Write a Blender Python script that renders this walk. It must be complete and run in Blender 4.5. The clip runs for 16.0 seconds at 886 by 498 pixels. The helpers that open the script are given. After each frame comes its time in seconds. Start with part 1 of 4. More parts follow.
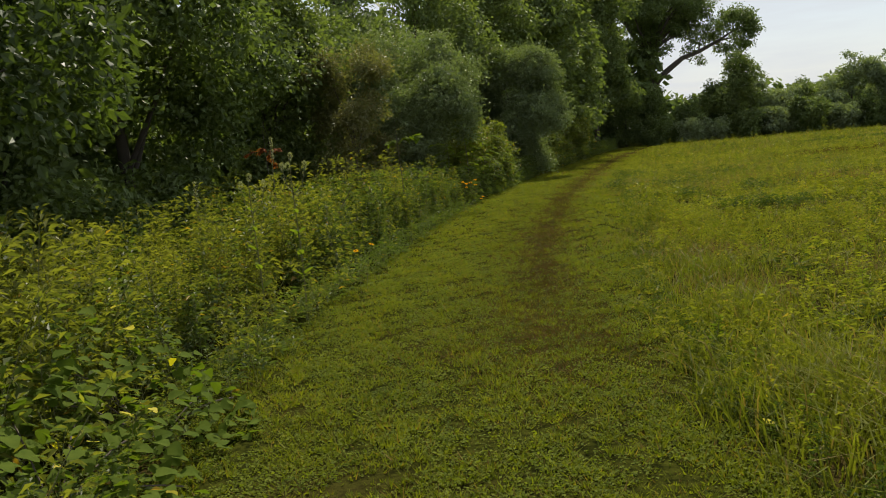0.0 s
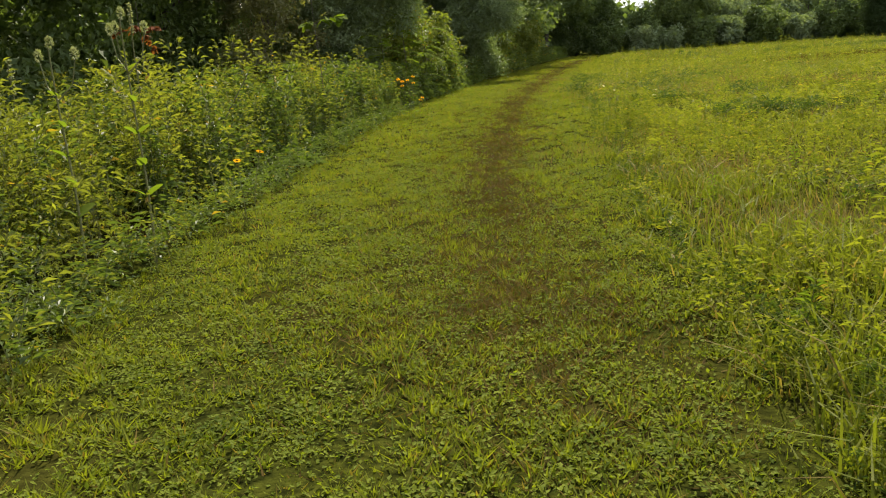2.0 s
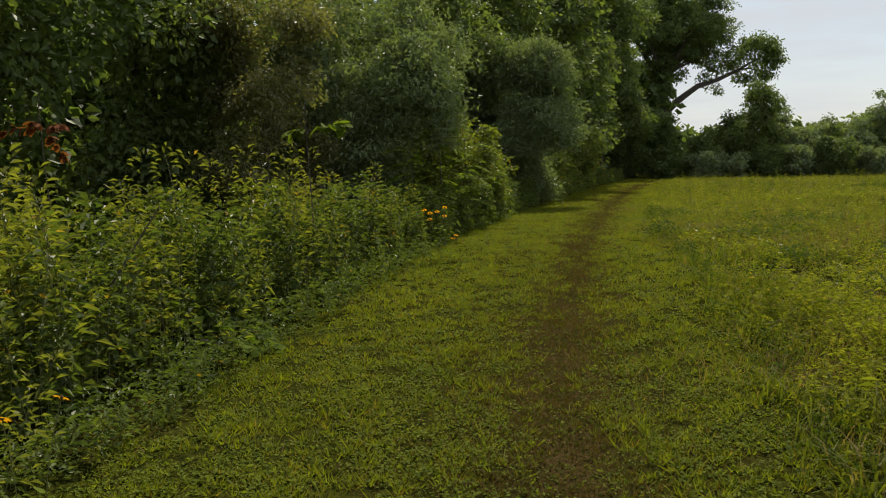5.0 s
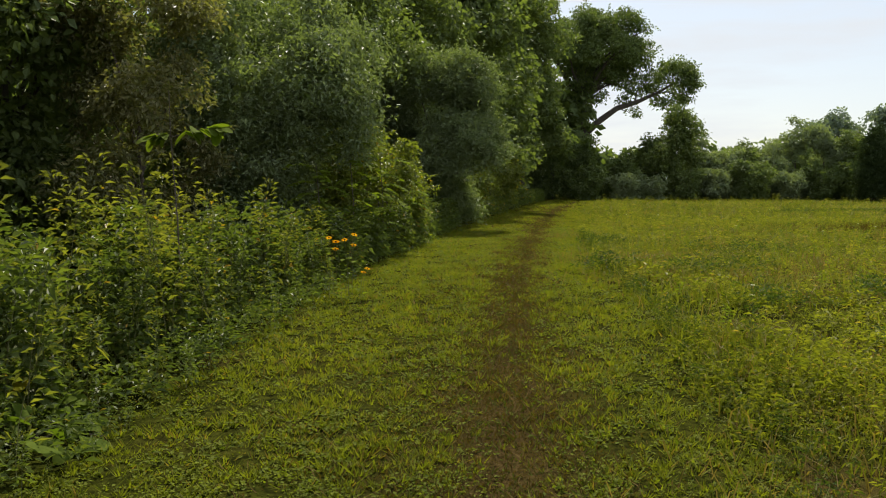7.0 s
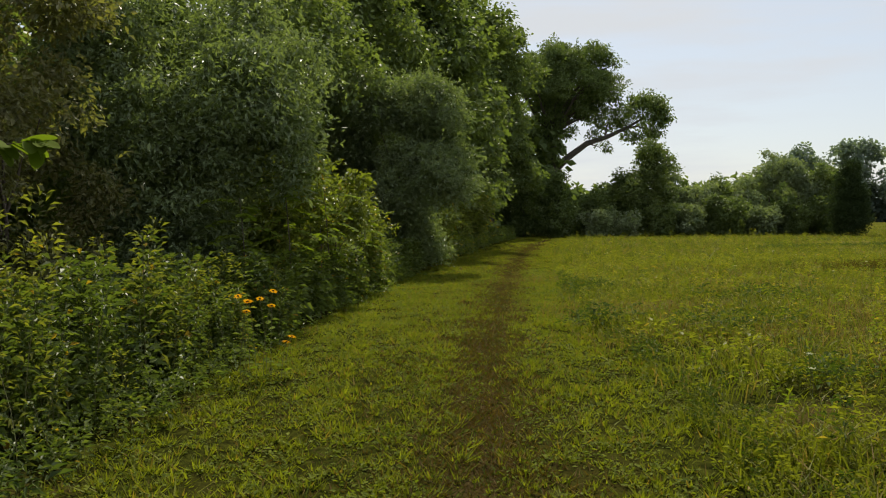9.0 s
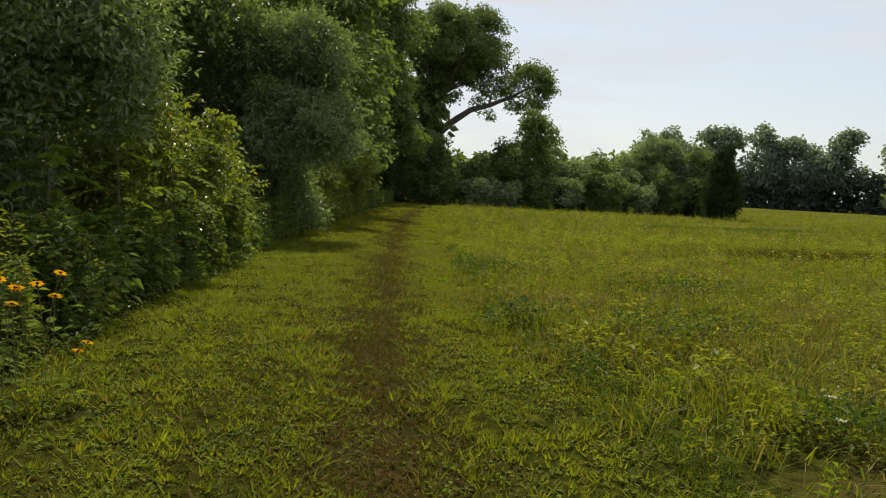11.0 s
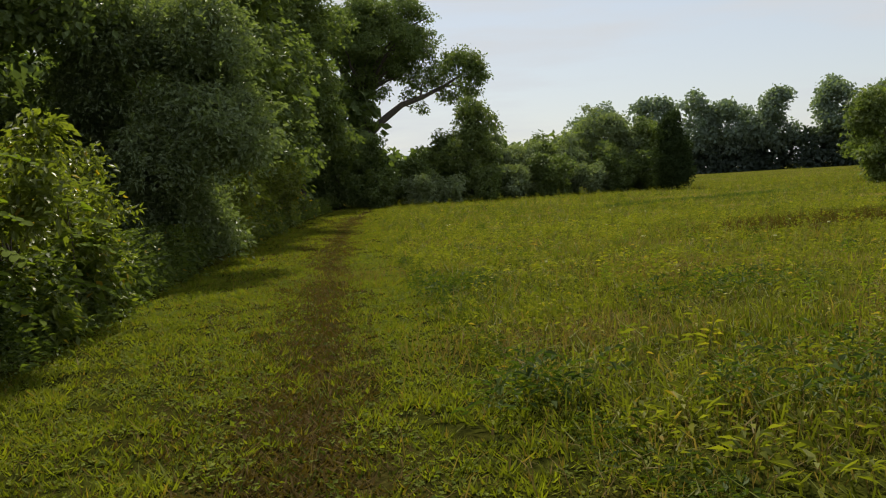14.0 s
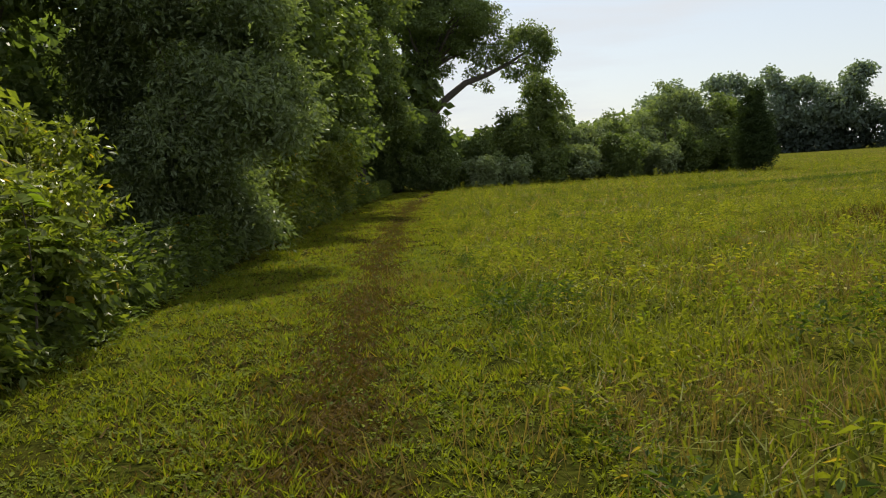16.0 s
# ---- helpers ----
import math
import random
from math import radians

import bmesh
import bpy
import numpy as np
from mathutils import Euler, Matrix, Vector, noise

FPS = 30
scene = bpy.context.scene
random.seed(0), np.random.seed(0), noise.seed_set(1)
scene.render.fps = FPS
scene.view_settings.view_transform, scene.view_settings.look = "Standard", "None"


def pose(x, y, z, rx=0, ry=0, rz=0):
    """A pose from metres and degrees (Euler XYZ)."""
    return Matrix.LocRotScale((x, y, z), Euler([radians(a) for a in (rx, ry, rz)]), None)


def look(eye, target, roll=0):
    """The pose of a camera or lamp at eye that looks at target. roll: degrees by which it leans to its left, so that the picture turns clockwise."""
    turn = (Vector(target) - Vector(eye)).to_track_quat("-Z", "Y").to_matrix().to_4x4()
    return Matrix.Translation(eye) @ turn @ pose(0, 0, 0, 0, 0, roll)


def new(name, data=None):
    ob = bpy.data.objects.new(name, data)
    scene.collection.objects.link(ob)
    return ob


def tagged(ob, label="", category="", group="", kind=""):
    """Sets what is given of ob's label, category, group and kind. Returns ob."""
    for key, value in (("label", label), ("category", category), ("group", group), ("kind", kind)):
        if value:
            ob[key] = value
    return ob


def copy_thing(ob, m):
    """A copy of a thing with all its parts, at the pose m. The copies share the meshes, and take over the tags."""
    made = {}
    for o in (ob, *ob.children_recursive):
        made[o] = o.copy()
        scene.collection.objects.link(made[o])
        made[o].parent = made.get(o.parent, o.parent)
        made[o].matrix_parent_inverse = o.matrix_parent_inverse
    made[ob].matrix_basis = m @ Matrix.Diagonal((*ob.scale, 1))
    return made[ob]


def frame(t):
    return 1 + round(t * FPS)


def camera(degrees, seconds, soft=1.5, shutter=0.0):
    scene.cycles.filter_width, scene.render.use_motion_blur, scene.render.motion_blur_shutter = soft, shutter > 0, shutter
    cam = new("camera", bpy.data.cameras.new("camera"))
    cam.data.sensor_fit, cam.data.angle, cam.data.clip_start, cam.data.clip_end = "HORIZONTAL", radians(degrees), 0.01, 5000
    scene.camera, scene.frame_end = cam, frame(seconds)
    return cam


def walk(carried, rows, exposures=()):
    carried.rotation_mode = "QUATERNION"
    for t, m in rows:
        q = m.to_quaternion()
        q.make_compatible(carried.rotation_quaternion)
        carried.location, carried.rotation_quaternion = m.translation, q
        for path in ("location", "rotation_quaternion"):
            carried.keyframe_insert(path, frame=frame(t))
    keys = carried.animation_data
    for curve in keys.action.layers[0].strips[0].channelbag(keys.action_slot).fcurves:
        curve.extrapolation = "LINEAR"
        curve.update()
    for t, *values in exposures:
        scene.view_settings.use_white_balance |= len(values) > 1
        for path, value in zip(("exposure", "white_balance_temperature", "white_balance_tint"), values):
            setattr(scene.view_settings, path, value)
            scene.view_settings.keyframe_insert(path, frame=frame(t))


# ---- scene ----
cam = camera(54.2, 16.0, 1.1)
METRES, EYE, TILT, LEAN, TURN = 21.5, 1.68, 1.5, 0.0, 0.0
ROWS = [
    (0.0, 0.0, 0.0, 0.0, -0.73, -8.41, 4.92),
    (0.5, 0.0029, 0.0383, -0.0036, -5.67, -8.85, 4.67),
    (1.0, 0.0066, 0.0767, -0.0121, -5.68, -11.76, 5.28),
    (1.5, 0.0063, 0.1138, -0.0205, -4.4, -15.28, 3.68),
    (2.0, 0.0107, 0.1523, -0.024, -4.38, -14.45, 3.71),
    (2.5, 0.0101, 0.1905, -0.0242, -4.53, -13.79, 3.38),
    (3.0, 0.0119, 0.2281, -0.0255, -3.92, -13.45, 3.77),
    (3.5, 0.0151, 0.2636, -0.0258, -2.9, -13.56, 2.73),
    (4.0, 0.0193, 0.3015, -0.0225, -1.99, -11.27, 2.28),
    (4.5, 0.0283, 0.3354, -0.0207, -2.18, -6.6, 2.23),
    (5.0, 0.0311, 0.3704, -0.022, -1.02, -7.11, 0.89),
    (7.5, 0.044, 0.5007, -0.0244, -7.34, -4.91, 0.03),
    (8.0, 0.0511, 0.5328, -0.0244, -7.41, -2.3, 0.77),
    (8.5, 0.0541, 0.5637, -0.0249, -6.92, -2.89, -0.09),
    (9.0, 0.0602, 0.5935, -0.0278, -8.4, -3.44, 0.24),
    (9.5, 0.0626, 0.6248, -0.0293, -9.71, -4.73, -0.88),
    (12.0, 0.0905, 0.7602, -0.0319, -20.78, -5.77, -2.46),
    (12.5, 0.1003, 0.7878, -0.0333, -20.86, -4.33, 0.03),
    (13.0, 0.1058, 0.8179, -0.0343, -20.82, -4.64, 0.47),
    (13.5, 0.1145, 0.8439, -0.0345, -21.26, -4.15, 3.7),
    (14.0, 0.1208, 0.872, -0.0373, -20.77, -5.71, 2.91),
    (14.5, 0.1301, 0.899, -0.0373, -20.4, -5.78, 3.43),
    (15.0, 0.1401, 0.9249, -0.0381, -19.85, -6.48, 3.7),
    (15.5, 0.1472, 0.9508, -0.0381, -19.4, -6.83, 3.05),
    (16.0, 0.1572, 0.9777, -0.0382, -16.56, -6.74, 3.18),
]
EXPOSURES = [(0.0, 0.25), (0.5, 0.6), (1.0, 0.5), (1.5, 0.85), (2.0, 1.05), (3.0, 1.05), (3.5, 1.0), (4.0, 0.95), (4.5, 0.5), (5.0, 0.15), (7.3, 0.45), (7.5, 0.4), (8.0, -0.05), (8.5, 0.15), (9.0, 0.24), (9.5, 0.32), (12.5, 0.22), (14.0, 0.14), (15.5, 0.34), (16.0, 0.34)]
walk(cam, [(t, pose(0, 0, EYE, TILT, LEAN, TURN) @ pose(METRES * x, METRES * y, METRES * z, 90 + pitch, roll, yaw)) for t, x, y, z, yaw, pitch, roll in ROWS], EXPOSURES)

# ---- sky and sun ----
SUN_WAY = Vector((0.19, 0.982, 0.0)).normalized()
SUN_HEIGHT = 50.0
world = bpy.data.worlds.new("sky")
scene.world = world
world.use_nodes = True
wn, wl = world.node_tree.nodes, world.node_tree.links
wn.clear()
sky = wn.new("ShaderNodeTexSky")
sky.sky_type, sky.sun_disc = "NISHITA", False
sky.sun_elevation, sky.sun_rotation = radians(SUN_HEIGHT), math.atan2(SUN_WAY.x, SUN_WAY.y)
sky.dust_density, sky.air_density = 1.0, 1.0
coords = wn.new("ShaderNodeTexCoord")
stretch = wn.new("ShaderNodeMapping")
stretch.inputs["Scale"].default_value = (1.0, 1.0, 7.0)
stretch.inputs["Rotation"].default_value = (0.12, 0.08, 0.0)
wl.new(coords.outputs["Generated"], stretch.inputs["Vector"])
cloud = wn.new("ShaderNodeTexNoise")
cloud.inputs["Scale"].default_value, cloud.inputs["Detail"].default_value = 2.4, 7.0
cloud.inputs["Roughness"].default_value = 0.55
wl.new(stretch.outputs["Vector"], cloud.inputs["Vector"])
veil = wn.new("ShaderNodeMapRange")
veil.inputs["From Min"].default_value, veil.inputs["From Max"].default_value = 0.42, 0.60
veil.inputs["To Min"].default_value, veil.inputs["To Max"].default_value = 0.60, 1.0
wl.new(cloud.outputs["Fac"], veil.inputs["Value"])
haze = wn.new("ShaderNodeMix")
haze.data_type = "RGBA"
haze.inputs["B"].default_value = (5.95, 6.2, 6.5, 1)
wl.new(veil.outputs["Result"], haze.inputs["Factor"])
wl.new(sky.outputs["Color"], haze.inputs["A"])
# thin cloud scatters most light forward, so the veil is brightest on the sun's side
toward = wn.new("ShaderNodeVectorMath")
toward.operation = "DOT_PRODUCT"
toward.inputs[1].default_value = SUN_WAY * math.cos(radians(SUN_HEIGHT)) + Vector((0, 0, math.sin(radians(SUN_HEIGHT))))
wl.new(coords.outputs["Generated"], toward.inputs[0])
scatter_light = wn.new("ShaderNodeMapRange")
scatter_light.inputs["From Min"].default_value, scatter_light.inputs["From Max"].default_value = -0.2, 0.75
scatter_light.inputs["To Min"].default_value, scatter_light.inputs["To Max"].default_value = 0.96, 1.0
wl.new(toward.outputs["Value"], scatter_light.inputs["Value"])
dimmed = wn.new("ShaderNodeVectorMath")
dimmed.operation = "SCALE"
wl.new(haze.outputs["Result"], dimmed.inputs[0])
wl.new(scatter_light.outputs["Result"], dimmed.inputs["Scale"])
back = wn.new("ShaderNodeBackground")
back.inputs["Strength"].default_value = 0.1
wl.new(dimmed.outputs["Vector"], back.inputs["Color"])
out = wn.new("ShaderNodeOutputWorld")
wl.new(back.outputs["Background"], out.inputs["Surface"])

sun_data = bpy.data.lights.new("sun", "SUN")
sun_data.energy, sun_data.angle, sun_data.color = 5.0, radians(1.0), (1.0, 0.92, 0.76)
sun_ob = new("sun", sun_data)
up = SUN_WAY * math.cos(radians(SUN_HEIGHT)) + Vector((0, 0, math.sin(radians(SUN_HEIGHT))))
sun_ob.matrix_world = look(up * 60, (0, 0, 0))

# ---- materials ----
def leafy(name, low, high, gloss=0.45, through_light=0.4, odd=None, odd_share=0.0, patch=0.6, spec=0.16):
    """Foliage: colour varies leaf by leaf and in patches; light shines through."""
    m = bpy.data.materials.new(name)
    m.use_nodes = True
    n, l = m.node_tree.nodes, m.node_tree.links
    n.clear()
    geo = n.new("ShaderNodeNewGeometry")
    tex = n.new("ShaderNodeTexNoise")
    tex.inputs["Scale"].default_value, tex.inputs["Detail"].default_value = patch, 3.0
    l.new(geo.outputs["Position"], tex.inputs["Vector"])
    add = n.new("ShaderNodeMath")
    add.operation = "MULTIPLY_ADD"
    add.inputs[1].default_value = 0.42
    l.new(geo.outputs["Random Per Island"], add.inputs[0])
    wide = n.new("ShaderNodeMapRange")
    wide.inputs["From Min"].default_value, wide.inputs["From Max"].default_value = 0.3, 0.7
    wide.inputs["To Max"].default_value = 0.32
    l.new(tex.outputs["Fac"], wide.inputs["Value"])
    fine = n.new("ShaderNodeTexNoise")
    fine.inputs["Scale"].default_value, fine.inputs["Detail"].default_value = patch * 9.0, 2.0
    l.new(geo.outputs["Position"], fine.inputs["Vector"])
    close = n.new("ShaderNodeMapRange")
    close.inputs["From Min"].default_value, close.inputs["From Max"].default_value = 0.3, 0.7
    close.inputs["To Max"].default_value = 0.28
    l.new(fine.outputs["Fac"], close.inputs["Value"])
    total = n.new("ShaderNodeMath")
    total.operation = "ADD"
    l.new(wide.outputs["Result"], total.inputs[0])
    l.new(close.outputs["Result"], total.inputs[1])
    l.new(total.outputs["Value"], add.inputs[2])
    ramp = n.new("ShaderNodeMix")
    ramp.data_type = "RGBA"
    ramp.inputs["A"].default_value, ramp.inputs["B"].default_value = (*low, 1), (*high, 1)
    l.new(add.outputs["Value"], ramp.inputs["Factor"])
    colour = ramp.outputs["Result"]
    if odd:
        pick = n.new("ShaderNodeTexWhiteNoise")
        pick.noise_dimensions = "1D"
        l.new(geo.outputs["Random Per Island"], pick.inputs["W"])
        few = n.new("ShaderNodeMath")
        few.operation = "LESS_THAN"
        few.inputs[1].default_value = odd_share
        l.new(pick.outputs["Value"], few.inputs[0])
        mix = n.new("ShaderNodeMix")
        mix.data_type = "RGBA"
        mix.inputs["B"].default_value = (*odd, 1)
        l.new(few.outputs["Value"], mix.inputs["Factor"])
        l.new(colour, mix.inputs["A"])
        colour = mix.outputs["Result"]
    skin = n.new("ShaderNodeBsdfPrincipled")
    skin.inputs["Roughness"].default_value = min(0.8, gloss + 0.2)
    skin.inputs["Specular IOR Level"].default_value = spec
    l.new(colour, skin.inputs["Base Color"])
    glow = n.new("ShaderNodeBsdfTranslucent")
    warm = n.new("ShaderNodeMix")
    warm.data_type, warm.blend_type = "RGBA", "MULTIPLY"
    warm.inputs["Factor"].default_value = 1.0
    warm.inputs["B"].default_value = (1.5, 1.6, 0.5, 1)
    l.new(colour, warm.inputs["A"])
    l.new(warm.outputs["Result"], glow.inputs["Color"])
    both = n.new("ShaderNodeMixShader")
    both.inputs["Fac"].default_value = through_light
    l.new(skin.outputs["BSDF"], both.inputs[1])
    l.new(glow.outputs["BSDF"], both.inputs[2])
    o = n.new("ShaderNodeOutputMaterial")
    l.new(both.outputs["Shader"], o.inputs["Surface"])
    return m


def barky(name, dark, light, scale=9.0):
    m = bpy.data.materials.new(name)
    m.use_nodes = True
    n, l = m.node_tree.nodes, m.node_tree.links
    skin = n["Principled BSDF"]
    skin.inputs["Roughness"].default_value = 0.9
    tc = n.new("ShaderNodeTexCoord")
    mp = n.new("ShaderNodeMapping")
    mp.inputs["Scale"].default_value = (1, 1, 0.2)
    l.new(tc.outputs["Object"], mp.inputs["Vector"])
    tex = n.new("ShaderNodeTexNoise")
    tex.inputs["Scale"].default_value, tex.inputs["Detail"].default_value = scale, 6.0
    l.new(mp.outputs["Vector"], tex.inputs["Vector"])
    mix = n.new("ShaderNodeMix")
    mix.data_type = "RGBA"
    mix.inputs["A"].default_value, mix.inputs["B"].default_value = (*dark, 1), (*light, 1)
    l.new(tex.outputs["Fac"], mix.inputs["Factor"])
    l.new(mix.outputs["Result"], skin.inputs["Base Color"])
    bump = n.new("ShaderNodeBump")
    bump.inputs["Strength"].default_value = 0.6
    l.new(tex.outputs["Fac"], bump.inputs["Height"])
    l.new(bump.outputs["Normal"], skin.inputs["Normal"])
    return m


def plain(name, colour, rough=0.6):
    m = bpy.data.materials.new(name)
    m.use_nodes = True
    m.node_tree.nodes["Principled BSDF"].inputs["Base Color"].default_value = (*colour, 1)
    m.node_tree.nodes["Principled BSDF"].inputs["Roughness"].default_value = rough
    return m


def earth():
    """Thatch and moss under the grass, bare trodden soil where the 'wear' attribute says so, meadow colour beyond the
    mown strip, darkened where 'sward' marks dense near growth.
    """
    m = bpy.data.materials.new("earth")
    m.use_nodes = True
    n, l = m.node_tree.nodes, m.node_tree.links
    skin = n["Principled BSDF"]
    skin.inputs["Roughness"].default_value = 0.95
    skin.inputs["Specular IOR Level"].default_value = 0.0
    geo = n.new("ShaderNodeNewGeometry")

    def tex(scale, detail=5.0):
        t = n.new("ShaderNodeTexNoise")
        t.inputs["Scale"].default_value, t.inputs["Detail"].default_value = scale, detail
        l.new(geo.outputs["Position"], t.inputs["Vector"])
        return t.outputs["Fac"]

    def spread(value, a, b):
        r = n.new("ShaderNodeMapRange")
        r.inputs["From Min"].default_value, r.inputs["From Max"].default_value = a, b
        l.new(value, r.inputs["Value"])
        return r.outputs["Result"]

    def mix(fac, a, b):
        x = n.new("ShaderNodeMix")
        x.data_type = "RGBA"
        l.new(fac, x.inputs["Factor"])
        for key, c in (("A", a), ("B", b)):
            if isinstance(c, tuple):
                x.inputs[key].default_value = (*c, 1)
            else:
                l.new(c, x.inputs[key])
        return x.outputs["Result"]

    def attr(name):
        a = n.new("ShaderNodeAttribute")
        a.attribute_name = name
        return a.outputs["Fac"]

    lawn = mix(spread(tex(14.0), 0.35, 0.65), (0.011, 0.013, 0.003), (0.042, 0.046, 0.007))
    lawn = mix(spread(tex(0.8, 3.0), 0.5, 0.75), lawn, (0.034, 0.030, 0.007))
    meadow = mix(spread(tex(5.0), 0.35, 0.65), (0.030, 0.035, 0.006), (0.105, 0.112, 0.013))
    meadow = mix(spread(tex(0.22, 4.0), 0.52, 0.72), meadow, (0.15, 0.115, 0.035))
    soil = mix(spread(tex(22.0), 0.3, 0.7), (0.022, 0.015, 0.006), (0.074, 0.050, 0.019))
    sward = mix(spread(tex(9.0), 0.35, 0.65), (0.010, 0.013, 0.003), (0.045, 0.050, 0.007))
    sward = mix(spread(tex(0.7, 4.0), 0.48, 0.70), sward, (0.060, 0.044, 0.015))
    # near ground darker for the gaps under the blades, far ground grass-coloured
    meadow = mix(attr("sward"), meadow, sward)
    base = mix(attr("mown"), meadow, lawn)
    base = mix(attr("wear"), base, soil)
    l.new(base, skin.inputs["Base Color"])
    bump = n.new("ShaderNodeBump")
    bump.inputs["Strength"].default_value, bump.inputs["Distance"].default_value = 0.8, 0.03
    l.new(tex(30.0, 8.0), bump.inputs["Height"])
    l.new(bump.outputs["Normal"], skin.inputs["Normal"])
    return m


EARTH = earth()
LAWN = leafy("lawn_blades", (0.044, 0.062, 0.008), (0.235, 0.248, 0.024), 0.45, 0.42, (0.19, 0.135, 0.035), 0.10, 1.2, 0.10)
CLOVER = leafy("clover", (0.035, 0.062, 0.008), (0.204, 0.232, 0.024), 0.5, 0.42, None, 0, 1.5, 0.07)
DRY = leafy("dry_blades", (0.046, 0.032, 0.010), (0.130, 0.090, 0.026), 0.7, 0.25, (0.06, 0.08, 0.01), 0.2, 1.2, 0.05)
TALL = leafy("tall_grass", (0.042, 0.058, 0.008), (0.192, 0.200, 0.025), 0.45, 0.42, (0.19, 0.14, 0.05), 0.09, 0.5, 0.12)
STRAW = leafy("straw", (0.10, 0.072, 0.028), (0.235, 0.170, 0.075), 0.7, 0.35, None, 0, 1.0, 0.05)
FORB = leafy("field_weed_leaves", (0.040, 0.062, 0.010), (0.282, 0.280, 0.034), 0.4, 0.42, (0.30, 0.22, 0.04), 0.03, 0.9, 0.20)
DARKFORB = leafy("dark_weed_leaves", (0.028, 0.050, 0.012), (0.090, 0.125, 0.020), 0.45, 0.34, None, 0, 0.9, 0.12)
WEED = leafy("weed_leaves", (0.030, 0.052, 0.015), (0.280, 0.275, 0.049), 0.28, 0.42, (0.34, 0.22, 0.03), 0.012, 1.1, 0.24)
GREENWEED = leafy("dark_weed_foliage", (0.026, 0.050, 0.016), (0.155, 0.190, 0.042), 0.28, 0.38, (0.30, 0.20, 0.03), 0.008, 1.1, 0.24)
WEED_STEM = plain("weed_stems", (0.13, 0.13, 0.04), 0.7)
VINE = leafy("vine_leaves", (0.050, 0.086, 0.012), (0.135, 0.175, 0.022), 0.6, 0.4, (0.42, 0.34, 0.03), 0.05, 1.5, 0.04)
YELLOWISH = leafy("yellowing_leaves", (0.16, 0.16, 0.020), (0.34, 0.30, 0.035), 0.4, 0.42, None, 0, 1.0, 0.15)
YELLOW = leafy("yellowed_leaves", (0.40, 0.36, 0.02), (0.60, 0.50, 0.03), 0.45, 0.4)
OLIVE = leafy("grey_olive_leaves", (0.097, 0.133, 0.068), (0.216, 0.258, 0.134), 0.28, 0.34, None, 0, 0.9, 0.25)
RUST = leafy("rusty_leaves", (0.105, 0.125, 0.055), (0.215, 0.190, 0.085), 0.28, 0.36, None, 0, 0.9, 0.25)
RED = leafy("red_leaves", (0.12, 0.045, 0.022), (0.22, 0.075, 0.028), 0.6, 0.35, None, 0, 0.6, 0.04)
SPRIG = leafy("sapling_leaves", (0.075, 0.115, 0.016), (0.170, 0.210, 0.028), 0.6, 0.45, None, 0, 0.8, 0.04)
BROAD = leafy("broad_leaves", (0.068, 0.103, 0.043), (0.176, 0.216, 0.073), 0.35, 0.38, None, 0, 0.35, 0.22)
DEEP = leafy("deep_green_leaves", (0.068, 0.101, 0.042), (0.159, 0.205, 0.068), 0.35, 0.36, None, 0, 0.35, 0.22)
# maple colour darkened to stand in for the shade of taller trees
MAPLE = leafy("shade_darkened_maple_leaves", (0.034, 0.056, 0.017), (0.088, 0.120, 0.030), 0.3, 0.36, None, 0, 0.5, 0.25)
# dark copy of the far wood's leaves, with the shade below crowns painted in
SHADY = leafy("shade_tinted_leaves", (0.041, 0.059, 0.050), (0.072, 0.095, 0.077), 0.7, 0.3, None, 0, 0.05)
LIME = leafy("sunlit_shrub_leaves", (0.066, 0.096, 0.018), (0.215, 0.235, 0.042), 0.25, 0.42, (0.34, 0.24, 0.03), 0.02, 1.0, 0.35)
# hedgerow leaves lightened and greyed: distance haze is put into their colour
HAZE_PALE = leafy("haze_paled_leaves", (0.132, 0.172, 0.108), (0.251, 0.293, 0.174), 0.6, 0.34, None, 0, 0.25, 0.1)
# far wood leaves paled towards blue, painting the haze into the colour
HAZY = leafy("haze_tinted_leaves", (0.131, 0.173, 0.145), (0.186, 0.234, 0.193), 0.7, 0.3, None, 0, 0.05)
CEDAR = leafy("cedar_needles", (0.026, 0.045, 0.018), (0.052, 0.075, 0.028), 0.6, 0.15)
BARK = barky("bark", (0.035, 0.028, 0.022), (0.13, 0.11, 0.09))
TWIG = barky("twig_bark", (0.05, 0.04, 0.03), (0.15, 0.12, 0.09), 30.0)
PETAL = leafy("golden_petals", (0.62, 0.26, 0.012), (0.72, 0.36, 0.02), 0.6, 0.3)
WHITE = leafy("white_umbels", (0.42, 0.42, 0.38), (0.58, 0.58, 0.52), 0.7, 0.3)
PALE = leafy("pale_seed_heads", (0.22, 0.24, 0.14), (0.38, 0.38, 0.26), 0.7, 0.3)
CENTRE = plain("flower_centre", (0.05, 0.025, 0.012), 0.9)

# ---- shape helpers ----
rng = np.random.default_rng(7)


def mesh_from(name, verts, tris, mats, picks=None, smooth=False):
    verts, tris = np.asarray(verts, np.float32), np.asarray(tris, np.int32)
    me = bpy.data.meshes.new(name)
    me.vertices.add(len(verts))
    me.vertices.foreach_set("co", verts.ravel())
    me.loops.add(tris.size)
    me.loops.foreach_set("vertex_index", tris.ravel())
    me.polygons.add(len(tris))
    me.polygons.foreach_set("loop_start", np.arange(0, tris.size, tris.shape[1], dtype=np.int32))
    for mat in mats:
        me.materials.append(mat)
    if picks is not None:
        me.polygons.foreach_set("material_index", np.asarray(picks, np.int32))
    me.polygons.foreach_set("use_smooth", np.full(len(tris), smooth))
    me.update(calc_edges=True)
    return me


